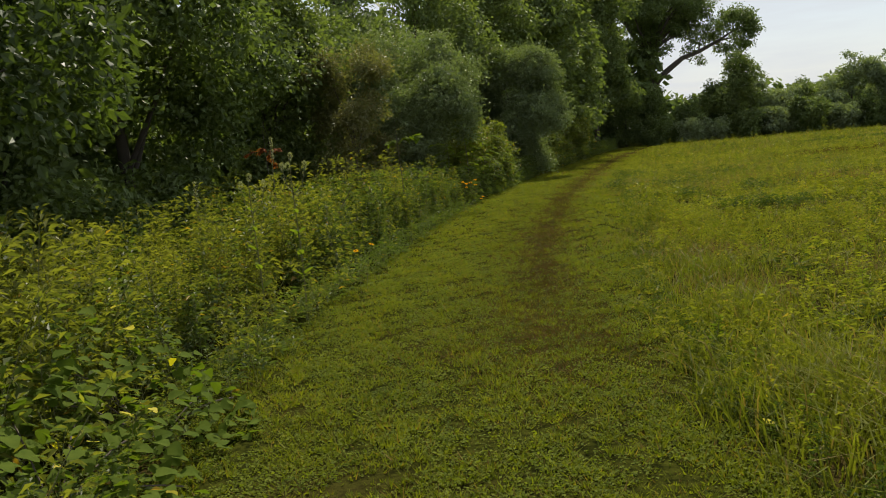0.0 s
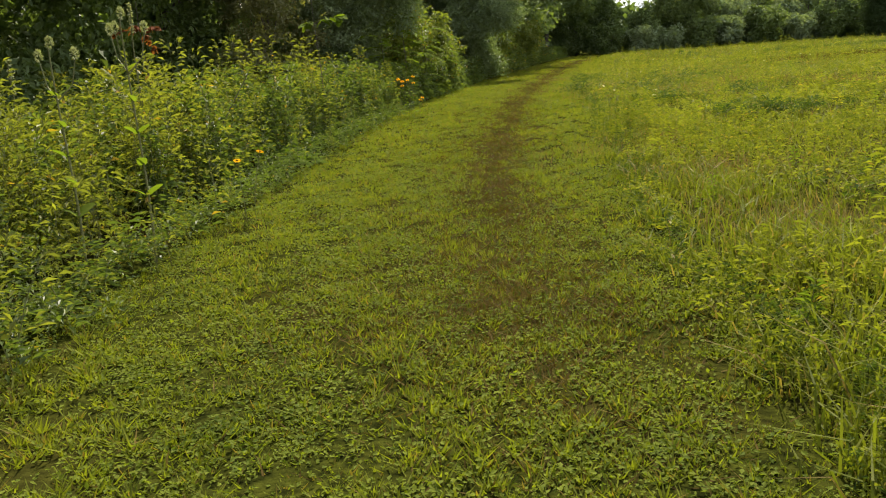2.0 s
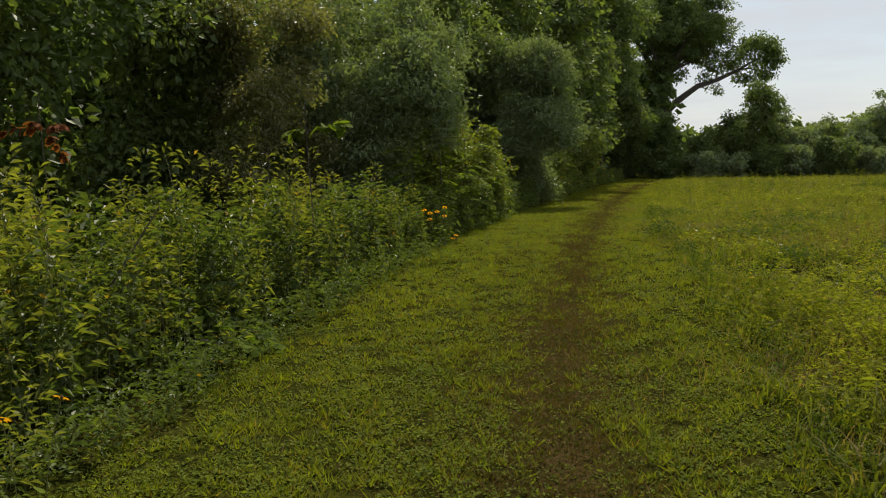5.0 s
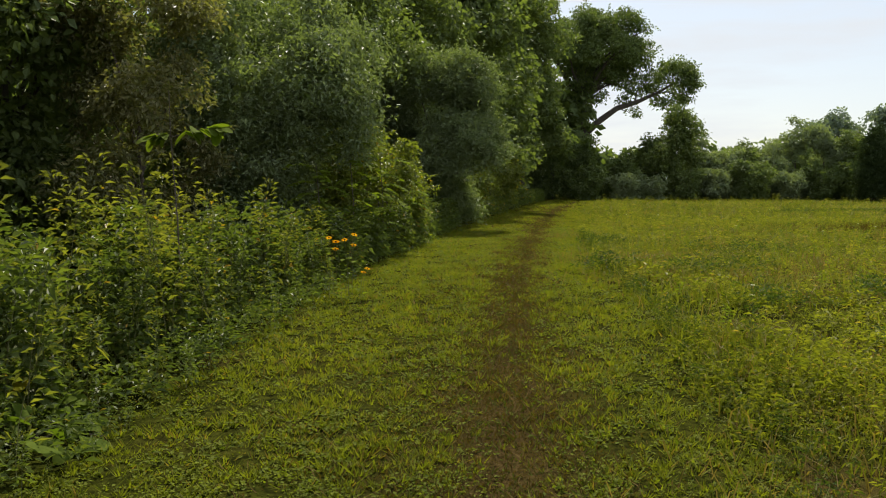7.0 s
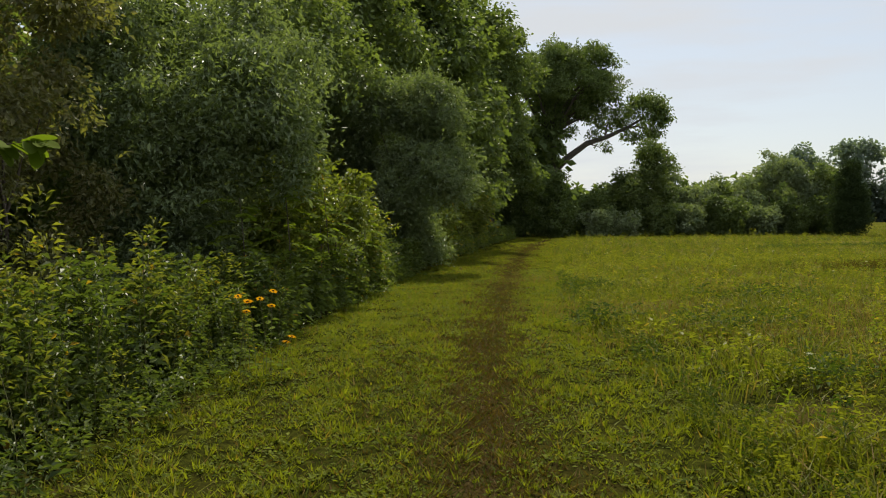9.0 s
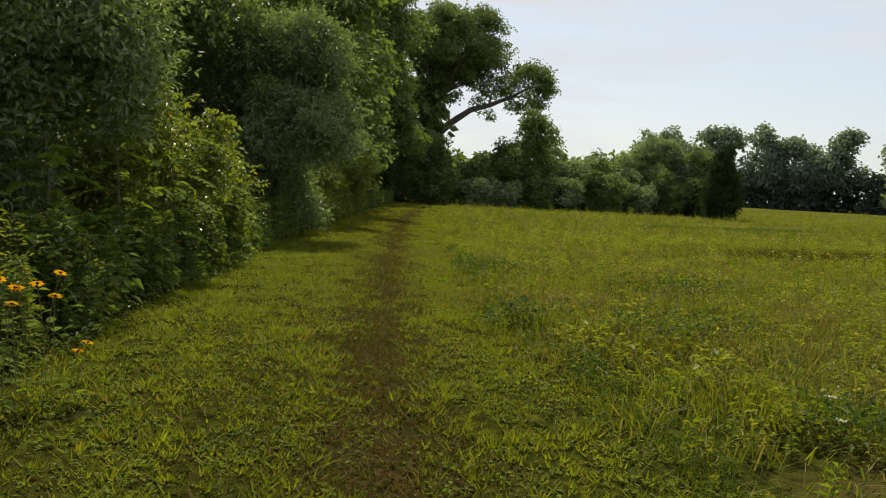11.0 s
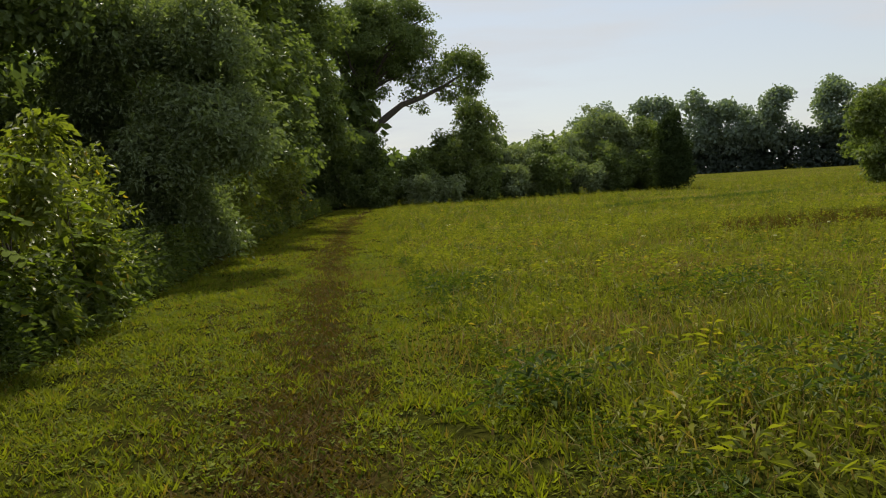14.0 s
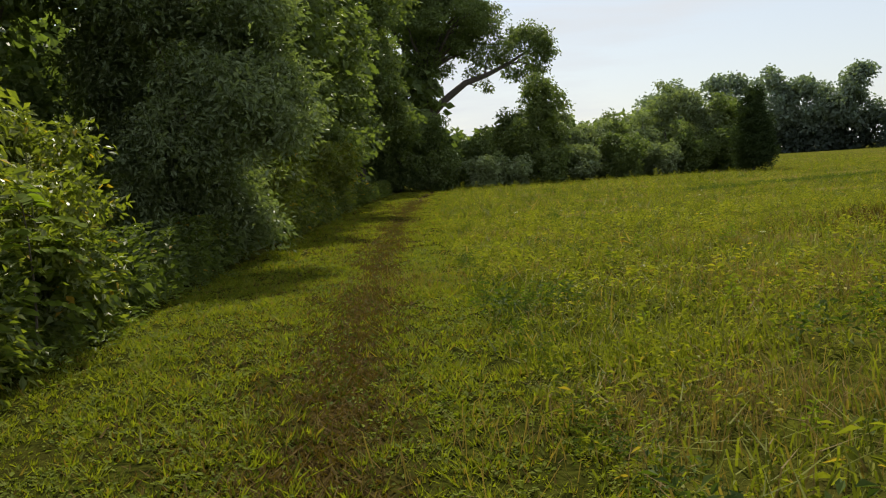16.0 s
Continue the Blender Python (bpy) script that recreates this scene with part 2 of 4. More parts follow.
def unit(v):
    return v / np.maximum(np.linalg.norm(v, axis=-1, keepdims=True), 1e-9)


def leaves(p, way, size, width, fold=0.25, droop=0.0, spin=1.0, face=None):
    """Leaves as two triangles each, folded along the midrib. p, way: n x 3; size: length; width: as a share of the length."""
    n = len(p)
    size = np.broadcast_to(size, n)[:, None]
    way = unit(way)
    up_way = np.array([0, 0, 1.0]) if face is None else face
    side = unit(np.cross(way, up_way + rng.normal(0, 0.35 * spin, (n, 3))))
    top = np.cross(side, way)
    mid = p + way * size * 0.45 + top * size * fold * 0.35
    a = mid + side * size * width * 0.5
    b = mid - side * size * width * 0.5
    tip = p + way * size - [0, 0, 1.0] * size * droop
    v = np.stack([p, a, tip, b], 1).reshape(-1, 3)
    i = np.arange(n)[:, None] * 4
    t = np.concatenate([i + [0, 1, 2], i + [0, 2, 3]], 1).reshape(-1, 3)
    return v, t


def blades(p, lean, height, width):
    """Grass blades bent over in three triangles each."""
    n = len(p)
    h, w = np.broadcast_to(height, n)[:, None], np.broadcast_to(width, n)[:, None]
    ang = rng.uniform(0, 2 * np.pi, n)
    side = np.stack([np.cos(ang), np.sin(ang), np.zeros(n)], 1) * w * 0.5
    z = np.array([0, 0, 1.0])
    m = p + z * h * 0.62 + lean * h * 0.30
    tip = p + z * h * 0.86 + lean * h * 1.0
    v = np.stack([p - side, p + side, m + side * 0.8, m - side * 0.8, tip], 1).reshape(-1, 3)
    i = np.arange(n)[:, None] * 5
    t = np.concatenate([i + [0, 1, 2], i + [0, 2, 3], i + [3, 2, 4]], 1).reshape(-1, 3)
    return v, t


def spikes(p, lean, height, width):
    """Short grass, one triangle a blade."""
    n = len(p)
    h, w = np.broadcast_to(height, n)[:, None], np.broadcast_to(width, n)[:, None]
    ang = rng.uniform(0, 2 * np.pi, n)
    side = np.stack([np.cos(ang), np.sin(ang), np.zeros(n)], 1) * w * 0.5
    tip = p + np.array([0, 0, 1.0]) * h + lean * h
    v = np.stack([p - side, p + side, tip], 1).reshape(-1, 3)
    t = np.arange(3 * n).reshape(-1, 3)
    return v, t


def tube(path, radii, sides=6):
    path = np.asarray(path, float)
    radii = np.broadcast_to(radii, len(path))
    ways = unit(np.gradient(path, axis=0))
    a = unit(np.cross(ways, [0.31, 0.9, 0.21]))
    b = np.cross(ways, a)
    th = np.linspace(0, 2 * np.pi, sides, endpoint=False)
    ring = path[:, None] + radii[:, None, None] * (a[:, None] * np.cos(th)[:, None] + b[:, None] * np.sin(th)[:, None])
    v = ring.reshape(-1, 3)
    t = []
    for k in range(len(path) - 1):
        for s in range(sides):
            q, r = k * sides + s, k * sides + (s + 1) % sides
            t += [(q, r, r + sides), (q, r + sides, q + sides)]
    return v, np.array(t)


def join(chunks):
    vs, ts, base = [], [], 0
    for v, t in chunks:
        vs.append(v)
        ts.append(t + base)
        base += len(v)
    return np.concatenate(vs), np.concatenate(ts)


def scatter(shape, places, turns, sizes):
    """Many copies of one shape joined together."""
    v, t = shape
    c, s = np.cos(turns), np.sin(turns)
    x = v[None, :, 0] * c[:, None] - v[None, :, 1] * s[:, None]
    y = v[None, :, 0] * s[:, None] + v[None, :, 1] * c[:, None]
    z = np.broadcast_to(v[None, :, 2], x.shape)
    allv = np.stack([x, y, z], 2) * np.asarray(sizes)[:, None, None] + places[:, None]
    allt = t[None] + (np.arange(len(places)) * len(v))[:, None, None]
    return allv.reshape(-1, 3), allt.reshape(-1, 3)


def part(name, shape, mat, parent, label="", smooth=False):
    ob = new(name, mesh_from(name, shape[0], shape[1], [mat], smooth=smooth))
    ob.parent = parent
    return tagged(ob, label)


def stuff(name, chunks, mat, label, category):
    v, t = join(chunks)
    return tagged(new(name, mesh_from(name, v, t, [mat])), label, category, kind="stuff")


# ---- the lie of the land ----
LEFT = ([-40, 5, 8, 10.5, 13, 16.5, 18.3, 22.7, 26, 30, 36, 52, 63, 78, 120], [-1.9, -1.75, -1.72, -1.45, -1.02, -0.42, 0.1, 0.98, 1.85, 2.85, 4.45, 9.0, 12.6, 17.6, 32])
LAND = ([-60, -6, 0, 2.2, 5.6, 10, 14.6, 22.4, 28, 45, 78, 900], [0, 0, -0.02, -0.11, -0.28, -0.30, -0.22, 0.02, 0.02, 0, 0, 0])


def soft(y, table, reach):
    y = np.asarray(y, float)
    return sum(np.interp(y + k * reach, *table) for k in (-1, -0.5, 0, 0.5, 1)) / 5


def left_edge(y):
    """Where the mown strip ends on the thicket's side."""
    return soft(y, LEFT, 2.0)


def land(x, y):
    return soft(y, LAND, 1.2) + 0.0 * np.asarray(x, float)


def swell(x, y):
    """A smooth random field, about -1 to 1, from a few crossing waves."""
    return (np.sin(1.3 * x + 0.7 * y + 1) + np.sin(-0.9 * x + 1.9 * y + 2.3) + np.sin(2.7 * x + 0.4 * y) * 0.7 + np.sin(3.1 * y - 1.7 * x) * 0.6) / 2.6


def trodden(y):
    """The middle of the trodden line, from the mown strip's thicket edge."""
    return soft(y, ([0, 9, 12.5, 20, 28, 44, 70], [2.8, 2.68, 2.48, 2.30, 2.25, 2.08, 2.0]), 2.0)


def wear(u, y):
    """How bare the trodden line is, 0 to 1; u: metres from the mown strip's thicket edge."""
    mid = trodden(y)
    across = np.exp(-((u - mid) / (np.interp(y, [8, 15, 20, 60], [0.42, 0.40, 0.29, 0.28]) + 0.06 * np.sin(y * 0.9) + 0.05 * np.sin(y * 2.3 + 1))) ** 2)
    along = np.clip((y - 7.6) / 5.5, 0, 1) ** 1.1 * (0.93 + 0.07 * np.sin(y * 1.7 + 0.6 * np.sin(y * 2.9)))
    return across * along + 0.35 * np.exp(-((u - 1.1) / 0.8) ** 2 - ((y - 4.3) / 0.6) ** 2)


def strip(y):
    """How wide the mown strip is."""
    return soft(y, ([4, 6, 9, 12, 20, 24, 30, 90], [3.40, 3.50, 3.72, 3.93, 3.90, 3.64, 3.44, 3.40]), 1.5)


us = np.concatenate([[-900, -400, -180, -80, -40, -24, -16], np.arange(-12, -1, 0.8), np.arange(-1, 4.8, 0.1), np.arange(4.8, 14, 0.7), [14, 17, 21, 27, 36, 50, 80, 140, 260, 500, 900]])
ys = np.concatenate([[-900, -300, -100, -40, -20], np.arange(-10, 80, 0.3), [82, 86, 92, 100, 115, 140, 190, 300, 500, 900]])
gu, gy = np.meshgrid(us, ys)
gx = gu + left_edge(gy)
gz = land(gx, gy) + 0.012 * swell(gx * 3, gy * 3) * (np.abs(gu) < 20) - 0.035 * wear(gu, gy)
nx, ny = len(us), len(ys)
idx = np.arange(nx * ny).reshape(ny, nx)
quads = np.stack([idx[:-1, :-1], idx[:-1, 1:], idx[1:, 1:], idx[1:, :-1]], 2).reshape(-1, 4)
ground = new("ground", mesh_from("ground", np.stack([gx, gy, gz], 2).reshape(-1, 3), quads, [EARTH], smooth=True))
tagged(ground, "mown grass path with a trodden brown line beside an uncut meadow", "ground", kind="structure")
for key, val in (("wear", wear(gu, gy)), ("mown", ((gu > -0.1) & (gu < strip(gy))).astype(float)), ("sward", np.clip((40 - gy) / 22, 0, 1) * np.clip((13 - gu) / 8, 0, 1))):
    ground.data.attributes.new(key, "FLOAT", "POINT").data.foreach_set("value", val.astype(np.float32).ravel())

# ---- woody plants ----
def ball(n):
    return unit(rng.normal(0, 1, (n, 3)))


def crown(lobes, leaf, width, cover, clump=0.42, down=0.3, shoots=0.0, reach=0.5, floor=0.04):
    """Foliage in domed clumps that stand proud of a set of lobes (x, y, z, rx, ry, rz), with dark gaps between; shoots: leafy sprigs for each square metre that break the outline."""
    chunks = []
    for x, y, z, rx, ry, rz in lobes:
        r = np.array([rx, ry, rz])
        area = 4 * np.pi * np.mean(r) ** 2
        many = max(3, int(0.62 * area / (clump * clump)))
        d = ball(many)
        d[:, 2] = np.where(d[:, 2] < -0.8, -d[:, 2], d[:, 2])
        mids = np.array([x, y, z]) + d * r * rng.uniform(0.62, 1.06, (many, 1))
        size = clump * rng.uniform(0.55, 1.35, many)
        each = max(5, int(cover * 1.5 * np.pi * clump * clump / (0.5 * leaf * leaf * width)))
        e = ball(many * each)
        e[:, 2] = np.where(e[:, 2] < -0.6, -e[:, 2], e[:, 2])
        s = np.repeat(size, each)[:, None]
        p = np.repeat(mids, each, 0) + e * s * [1, 1, 0.85] * rng.uniform(0.35, 1.25, (many * each, 1))
        p[:, 2] = np.maximum(p[:, 2], floor + 0.05 * rng.uniform(0, 1, len(p)))
        face = e * 0.5 + np.repeat(d, each, 0) * 0.35 + [0, 0, 0.3] + rng.normal(0, 0.55, p.shape)
        way = e * [0.8, 0.8, 0.2] + rng.normal(0, 0.55, p.shape) - [0, 0, down]
        chunks.append(leaves(p, way, leaf * rng.uniform(0.6, 1.25, len(p)), width, droop=0.12, face=face))
        if shoots:
            k = rng.poisson(shoots * area * 0.5)
            if k:
                d = ball(k)
                d[:, 2] = np.abs(d[:, 2])
                q = np.array([x, y, z]) + d * r
                go = unit(d + [0, 0, 0.55] + rng.normal(0, 0.35, (k, 3))) * reach * rng.uniform(0.4, 1.2, (k, 1))
                f = np.tile(np.linspace(0.0, 1, 14), k)[:, None]
                p = np.repeat(q, 14, 0) + np.repeat(go, 14, 0) * f - [0, 0, 0.25 * reach] * f * f
                p[:, 2] = np.maximum(p[:, 2], floor)
                chunks.append(leaves(p, np.repeat(go, 14, 0) / reach * 0.6 + rng.normal(0, 0.6, p.shape), leaf * rng.uniform(0.7, 1.2, len(p)), width, droop=0.12))
    return join(chunks)


def puff(height, spread, clear, count, size=(0.24, 0.42), flat=0.95):
    """Lobes that fill an upright egg-shaped crown."""
    mid, half = (height + clear) / 2, (height - clear) / 2
    out = []
    for k in range(count):
        d = ball(1)[0]
        f = rng.uniform(0.35, 0.95)
        r = spread * rng.uniform(*size)
        z = mid + d[2] * half * f * 1.05
        taper = 1.0 - 0.35 * max(0.0, (z - mid) / half)
        out.append((d[0] * spread * f * taper, d[1] * spread * f * taper, min(z, height - r * flat * 0.95), r, r, r * flat))
    return out


def bough(a, b, thick, thin, sag=0.12, sides=5, count=6):
    """One bent, tapered limb from a to b."""
    a, b = np.array(a, float), np.array(b, float)
    s = np.linspace(0, 1, count)[:, None]
    span = np.linalg.norm(b - a)
    bend = a + (b - a) * s + np.array([0, 0, 1.0]) * np.sin(s * np.pi) * sag * span + rng.normal(0, 0.02, (count, 3)) * span * (s > 0)
    return tube(bend, np.linspace(thick, thin, count), sides)


def limbs(lobes, height, radius, fork, lean=(0, 0), share=0.7, sides=7):
    """A tapered trunk and a bent limb to most of the lobes."""
    zs = np.linspace(-0.15, height * 0.8, 9)
    trunk = np.stack([lean[0] * (np.clip(zs, 0, None) / height) ** 1.3 + 0.05 * np.sin(zs), lean[1] * zs / height + 0.05 * np.cos(zs * 1.3) - 0.05, zs], 1)
    flare = 1 + 0.5 * np.exp(-(zs + 0.15) * 2.5)
    chunks = [tube(trunk, radius * np.linspace(1, 0.2, 9) * flare, sides)]
    for k, (x, y, z, rx, ry, rz) in enumerate(lobes):
        if rng.uniform() > (share if len(lobes) < 24 else 0.4):
            continue
        h = np.clip(z * rng.uniform(0.35, 0.6), fork, height * 0.75)
        a = (np.interp(h, zs, trunk[:, 0]), np.interp(h, zs, trunk[:, 1]), h)
        chunks.append(bough(a, (x, y, z), radius * 0.42, radius * 0.07))
    return join(chunks)


def woody(name, x, y, lobes, mat, leaf, width, cover, height, radius, label, category, lean=(0, 0), bark=BARK, group="", fork=0.8, down=0.3, clump=0.42, shoots=0.0, reach=0.5):
    ob = tagged(new(name), label, category, group)
    part("trunk", limbs(lobes, height, radius, fork, lean), bark, ob, smooth=True)
    part("crown", crown(lobes, leaf, width, cover, clump, down, shoots, reach), mat, ob)
    ob.location = (x, y, float(land(x, y)))
    return ob


def shrub_lobes(rx, ry, h, count, size=0.42, dome=1.0):
    """Lobes of a bush that is leafy down to the ground and rounds off towards its top."""
    out = []
    for k in range(count):
        a, zf = k * 2.39996 + rng.normal(0, 0.25), 0.06 + 0.86 * ((k * 0.7549 + 0.1 * rng.uniform()) % 1.0)
        room = math.sqrt(max(0.06, 1 - dome * zf ** 1.7)) * (0.94 + 0.06 * min(1, zf * 4))
        f = rng.uniform(0.5, 0.95) if k % 4 else rng.uniform(0.0, 0.4)
        r = size * min(rx, ry, h) * rng.uniform(0.4, 1.25)
        out.append((math.cos(a) * rx * f * room, math.sin(a) * ry * f * room, min(max(zf * h, r * 0.6), h - r * 0.8), r, r, r * 1.0))
    return out


WOODS = "trees along the path"
# tall, dark wood edge behind the thicket
for x, y, h, s, mat, leaf, clump, text in [
    (-6.4, 8.6, 7.0, 2.7, MAPLE, 0.13, 0.36, "leafy maple tree with low green branches at the wood edge"),
    (-6.9, 13.6, 11.5, 3.2, DEEP, 0.14, 0.40, "dark leafy tree hung with creeper behind the tall weeds"),
    (-6.6, 18.6, 11.5, 3.2, DEEP, 0.15, 0.42, "dense dark green tree behind the tall weeds"),
    (-4.6, 24.4, 8.0, 2.7, BROAD, 0.145, 0.46, "green broadleaf tree rising behind a grey shrub"),
    (-2.6, 30.4, 8.6, 2.9, BROAD, 0.145, 0.48, "green broadleaf tree behind grey olive shrubs"),
    (-0.4, 36.5, 10.5, 3.2, BROAD, 0.165, 0.52, "green broadleaf tree standing behind the shrubs"),
    (2.0, 42.5, 12.0, 3.5, BROAD, 0.19, 0.56, "tall broadleaf tree in the wood edge"),
]:
    low = [l for l in puff(h, s, 0.3, 30, (0.24, 0.42)) if l[0] > -0.2 * s]
    low += [(0.35 * s * math.cos(a), 0.6 * s * math.sin(a), 0.9, 0.9, 0.9, 0.9) for a in (-1.4, -0.6, 0.2, 1.0)]
    woody("broadleaf_tree", x, y, low, mat, leaf, 0.66, 0.29, h, 0.16, text, "tree", group=WOODS, clump=clump, shoots=0.25, reach=0.7)

# tall trees beside the far half of the path
for x, y, h, s in [(5.0, 47.5, 13.0, 3.3), (7.3, 55.5, 16.0, 3.7), (9.0, 63.0, 17.0, 3.6), (14.4, 77.0, 16.5, 3.9)]:
    woody("broadleaf_tree", x, y, puff(h, s, 0.4, 36, (0.20, 0.36)), BROAD, 0.26, 0.66, 0.55, h, 0.24,
          "tall dark green broadleaf tree overhanging the mown path", "tree", group=WOODS, clump=0.62, shoots=0.12, reach=1.0)


def great_tree(x, y):
    """A great old tree: an ivy-clad trunk that forks high up, a domed crown with gaps, and one long arm."""
    ob = tagged(new("great_tree"), "great old spreading tree with one long arm over the meadow", "tree")
    ob.location = (x, y, float(land(x, y)))
    stem = [(-0.2, 0, -0.2), (0.0, 0, 2.5), (0.15, 0, 5.2), (0.0, 0, 8.0), (-0.2, 0, 10.2)]
    part("trunk", tube(stem, [0.95, 0.72, 0.62, 0.55, 0.42], 10), BARK, ob, smooth=True)
    part("arm", join([tube([(0.3, 0, 5.6), (1.5, -0.2, 6.8), (3.3, -0.3, 8.1), (5.2, -0.3, 8.7), (7.2, -0.2, 9.6), (9.3, 0, 10.8)], [0.34, 0.30, 0.25, 0.2, 0.14, 0.06], 8),
                       bough((5.0, -0.3, 8.7), (5.6, 0.4, 10.3), 0.12, 0.03), bough((3.4, -0.3, 8.1), (4.6, -0.5, 7.6), 0.08, 0.02, 0.05), bough((7.0, -0.2, 9.5), (9.4, 0.3, 9.2), 0.10, 0.02)]), BARK, ob, smooth=True)
    dome = []
    for k in range(92):
        d = ball(1)[0]
        d[2] = d[2] * 0.9 + 0.08
        f = rng.uniform(0.45, 1.0)
        q = rng.uniform(0.6, 1.2)
        lobe = (1.3 + d[0] * 5.2 * f, d[1] * 4.2 * f, 13.2 + d[2] * 4.1 * f, q, q, q * 0.85)
        if not (2.2 < lobe[0] < 5.2 and lobe[2] < 10.2):
            dome.append(lobe)
    for k in range(16):
        q = rng.uniform(0.5, 0.9)
        dome.append((rng.uniform(-5.2, 1.6), rng.uniform(-1.5, 1.5), rng.uniform(8.6, 11.0), q, q, q))
    dome += [(2.6, 0.2, 10.9, 0.9, 0.9, 0.8), (3.9, 0, 11.3, 0.9, 0.9, 0.8), (5.0, 0.2, 11.9, 0.9, 0.9, 0.7), (6.0, 0.1, 12.4, 0.8, 0.8, 0.7), (2.0, 0.2, 9.2, 0.5, 0.5, 0.5), (-2.6, 0.3, 9.3, 1.2, 1.2, 0.9), (-3.6, 0.2, 8.0, 1.3, 1.3, 1.0), (-2.8, 0.3, 6.4, 1.2, 1.2, 1.0)]
    limb = [bough((0.0, 0, 8.6), (l[0], l[1], l[2]), 0.20, 0.04, 0.08) for l in dome[::4]]
    limb += [tube([(-0.2, 0, 9.4), (-1.4, 0.1, 10.9), (-2.4, 0.1, 12.6), (-2.9, 0.2, 14.2)], [0.3, 0.24, 0.16, 0.06], 7), tube([(-0.2, 0, 9.8), (0.6, 0, 12.2), (1.0, 0.1, 14.6), (1.2, 0, 16.2)], [0.36, 0.26, 0.16, 0.05], 7),
             tube([(0.0, 0, 9.2), (1.6, 0, 10.6), (3.2, 0.1, 12.0), (4.6, 0, 13.2)], [0.26, 0.2, 0.13, 0.05], 7)]
    part("limb", join(limb), BARK, ob, smooth=True)
    end = [(5.4, 0, 10.4, 1.1, 1.0, 0.8), (6.2, 0.4, 9.6, 1.0, 1.0, 0.6), (6.4, 0, 11.2, 0.9, 0.9, 0.6), (4.4, 0, 9.3, 0.7, 0.7, 0.5), (4.9, -0.2, 7.7, 0.7, 0.6, 0.5), (3.9, -0.2, 8.6, 0.5, 0.5, 0.4)]
    for k in range(24):
        d = ball(1)[0]
        q = rng.uniform(0.5, 0.9)
        end.append((8.6 + d[0] * 1.9, d[1] * 1.4, 10.2 + d[2] * 1.9, q, q, q * 0.85))
    part("crown", crown(dome + end, 0.23, 0.62, 0.31, 0.48, 0.45, 0.3, 0.9), DEEP, ob)
    ivy = [(0.2 * math.sin(k * 2.2), 0.2 * math.cos(k * 1.7), 0.6 + k * 0.72, 0.95 - 0.03 * k, 0.95 - 0.03 * k, 0.7) for k in range(13)]
    part("ivy", crown(ivy, 0.22, 0.8, 0.6, 0.4, 0.5), DEEP, ob, "dark ivy round the trunk")
    return ob


great_tree(22.1, 88.0)

# ---- shrubs beside the path ----
woody("olive_shrub", -0.75, 26.2, shrub_lobes(2.75, 2.4, 4.8, 56, 0.30), OLIVE, 0.10, 0.42, 0.27, 2.6, 0.06, "wide grey-green olive shrub beside the mown path", "shrub", bark=TWIG, fork=0.2, clump=0.26, shoots=2.6, reach=0.75)
woody("olive_shrub", 3.45, 36.6, shrub_lobes(2.45, 2.3, 5.2, 44, 0.34), OLIVE, 0.115, 0.42, 0.36, 3.0, 0.06, "tall grey-green olive shrub shading the mown path", "shrub", bark=TWIG, fork=0.2, clump=0.30, shoots=2.2, reach=0.85)
woody("rusty_shrub", -2.1, 22.9, shrub_lobes(1.3, 1.2, 4.5, 26, 0.36, 0.7), RUST, 0.085, 0.5, 0.36, 2.8, 0.05, "shrub with small rusty brown-green leaves", "shrub", bark=TWIG, fork=0.2, clump=0.24, shoots=2.5, reach=0.7)
for x, y, rx, h, text in [
    (0.75, 27.0, 0.85, 2.6, "tall yellow-green shrub in front of a grey olive shrub"),
    (1.6, 27.8, 0.8, 2.3, "bright yellow-green shrub sapling at the path edge"),
    (2.2, 29.6, 0.7, 1.6, "low yellow-green bush at the path edge"),
    (1.9, 31.4, 0.9, 2.4, "leafy yellow-green bush beside a grey shrub"),
    (4.9, 39.6, 0.8, 1.7, "bright green bush at the path edge"),
    (5.6, 42.4, 0.9, 2.2, "bright green bush at the path edge"),
    (6.9, 46.8, 1.0, 2.6, "green bush at the foot of a tall tree"),
    (8.4, 52.0, 1.1, 2.6, "green bush at the foot of a tall tree"),
    (9.2, 57.4, 1.2, 3.0, "green bush at the foot of a tall tree"),
    (10.6, 63.2, 1.2, 3.0, "green bush at the foot of a tall tree"),
]:
    woody("path_bush", x, y, shrub_lobes(rx, rx, h, 18, 0.36, 0.8), LIME, 0.10 if y < 36 else 0.15, 0.5, 0.42, h * 0.7, 0.03, text, "bush", bark=TWIG, fork=0.15, group="bushes at the path edge", clump=0.20 if y < 36 else 0.32, shoots=2.0 if y < 36 else 0.8, reach=0.4)

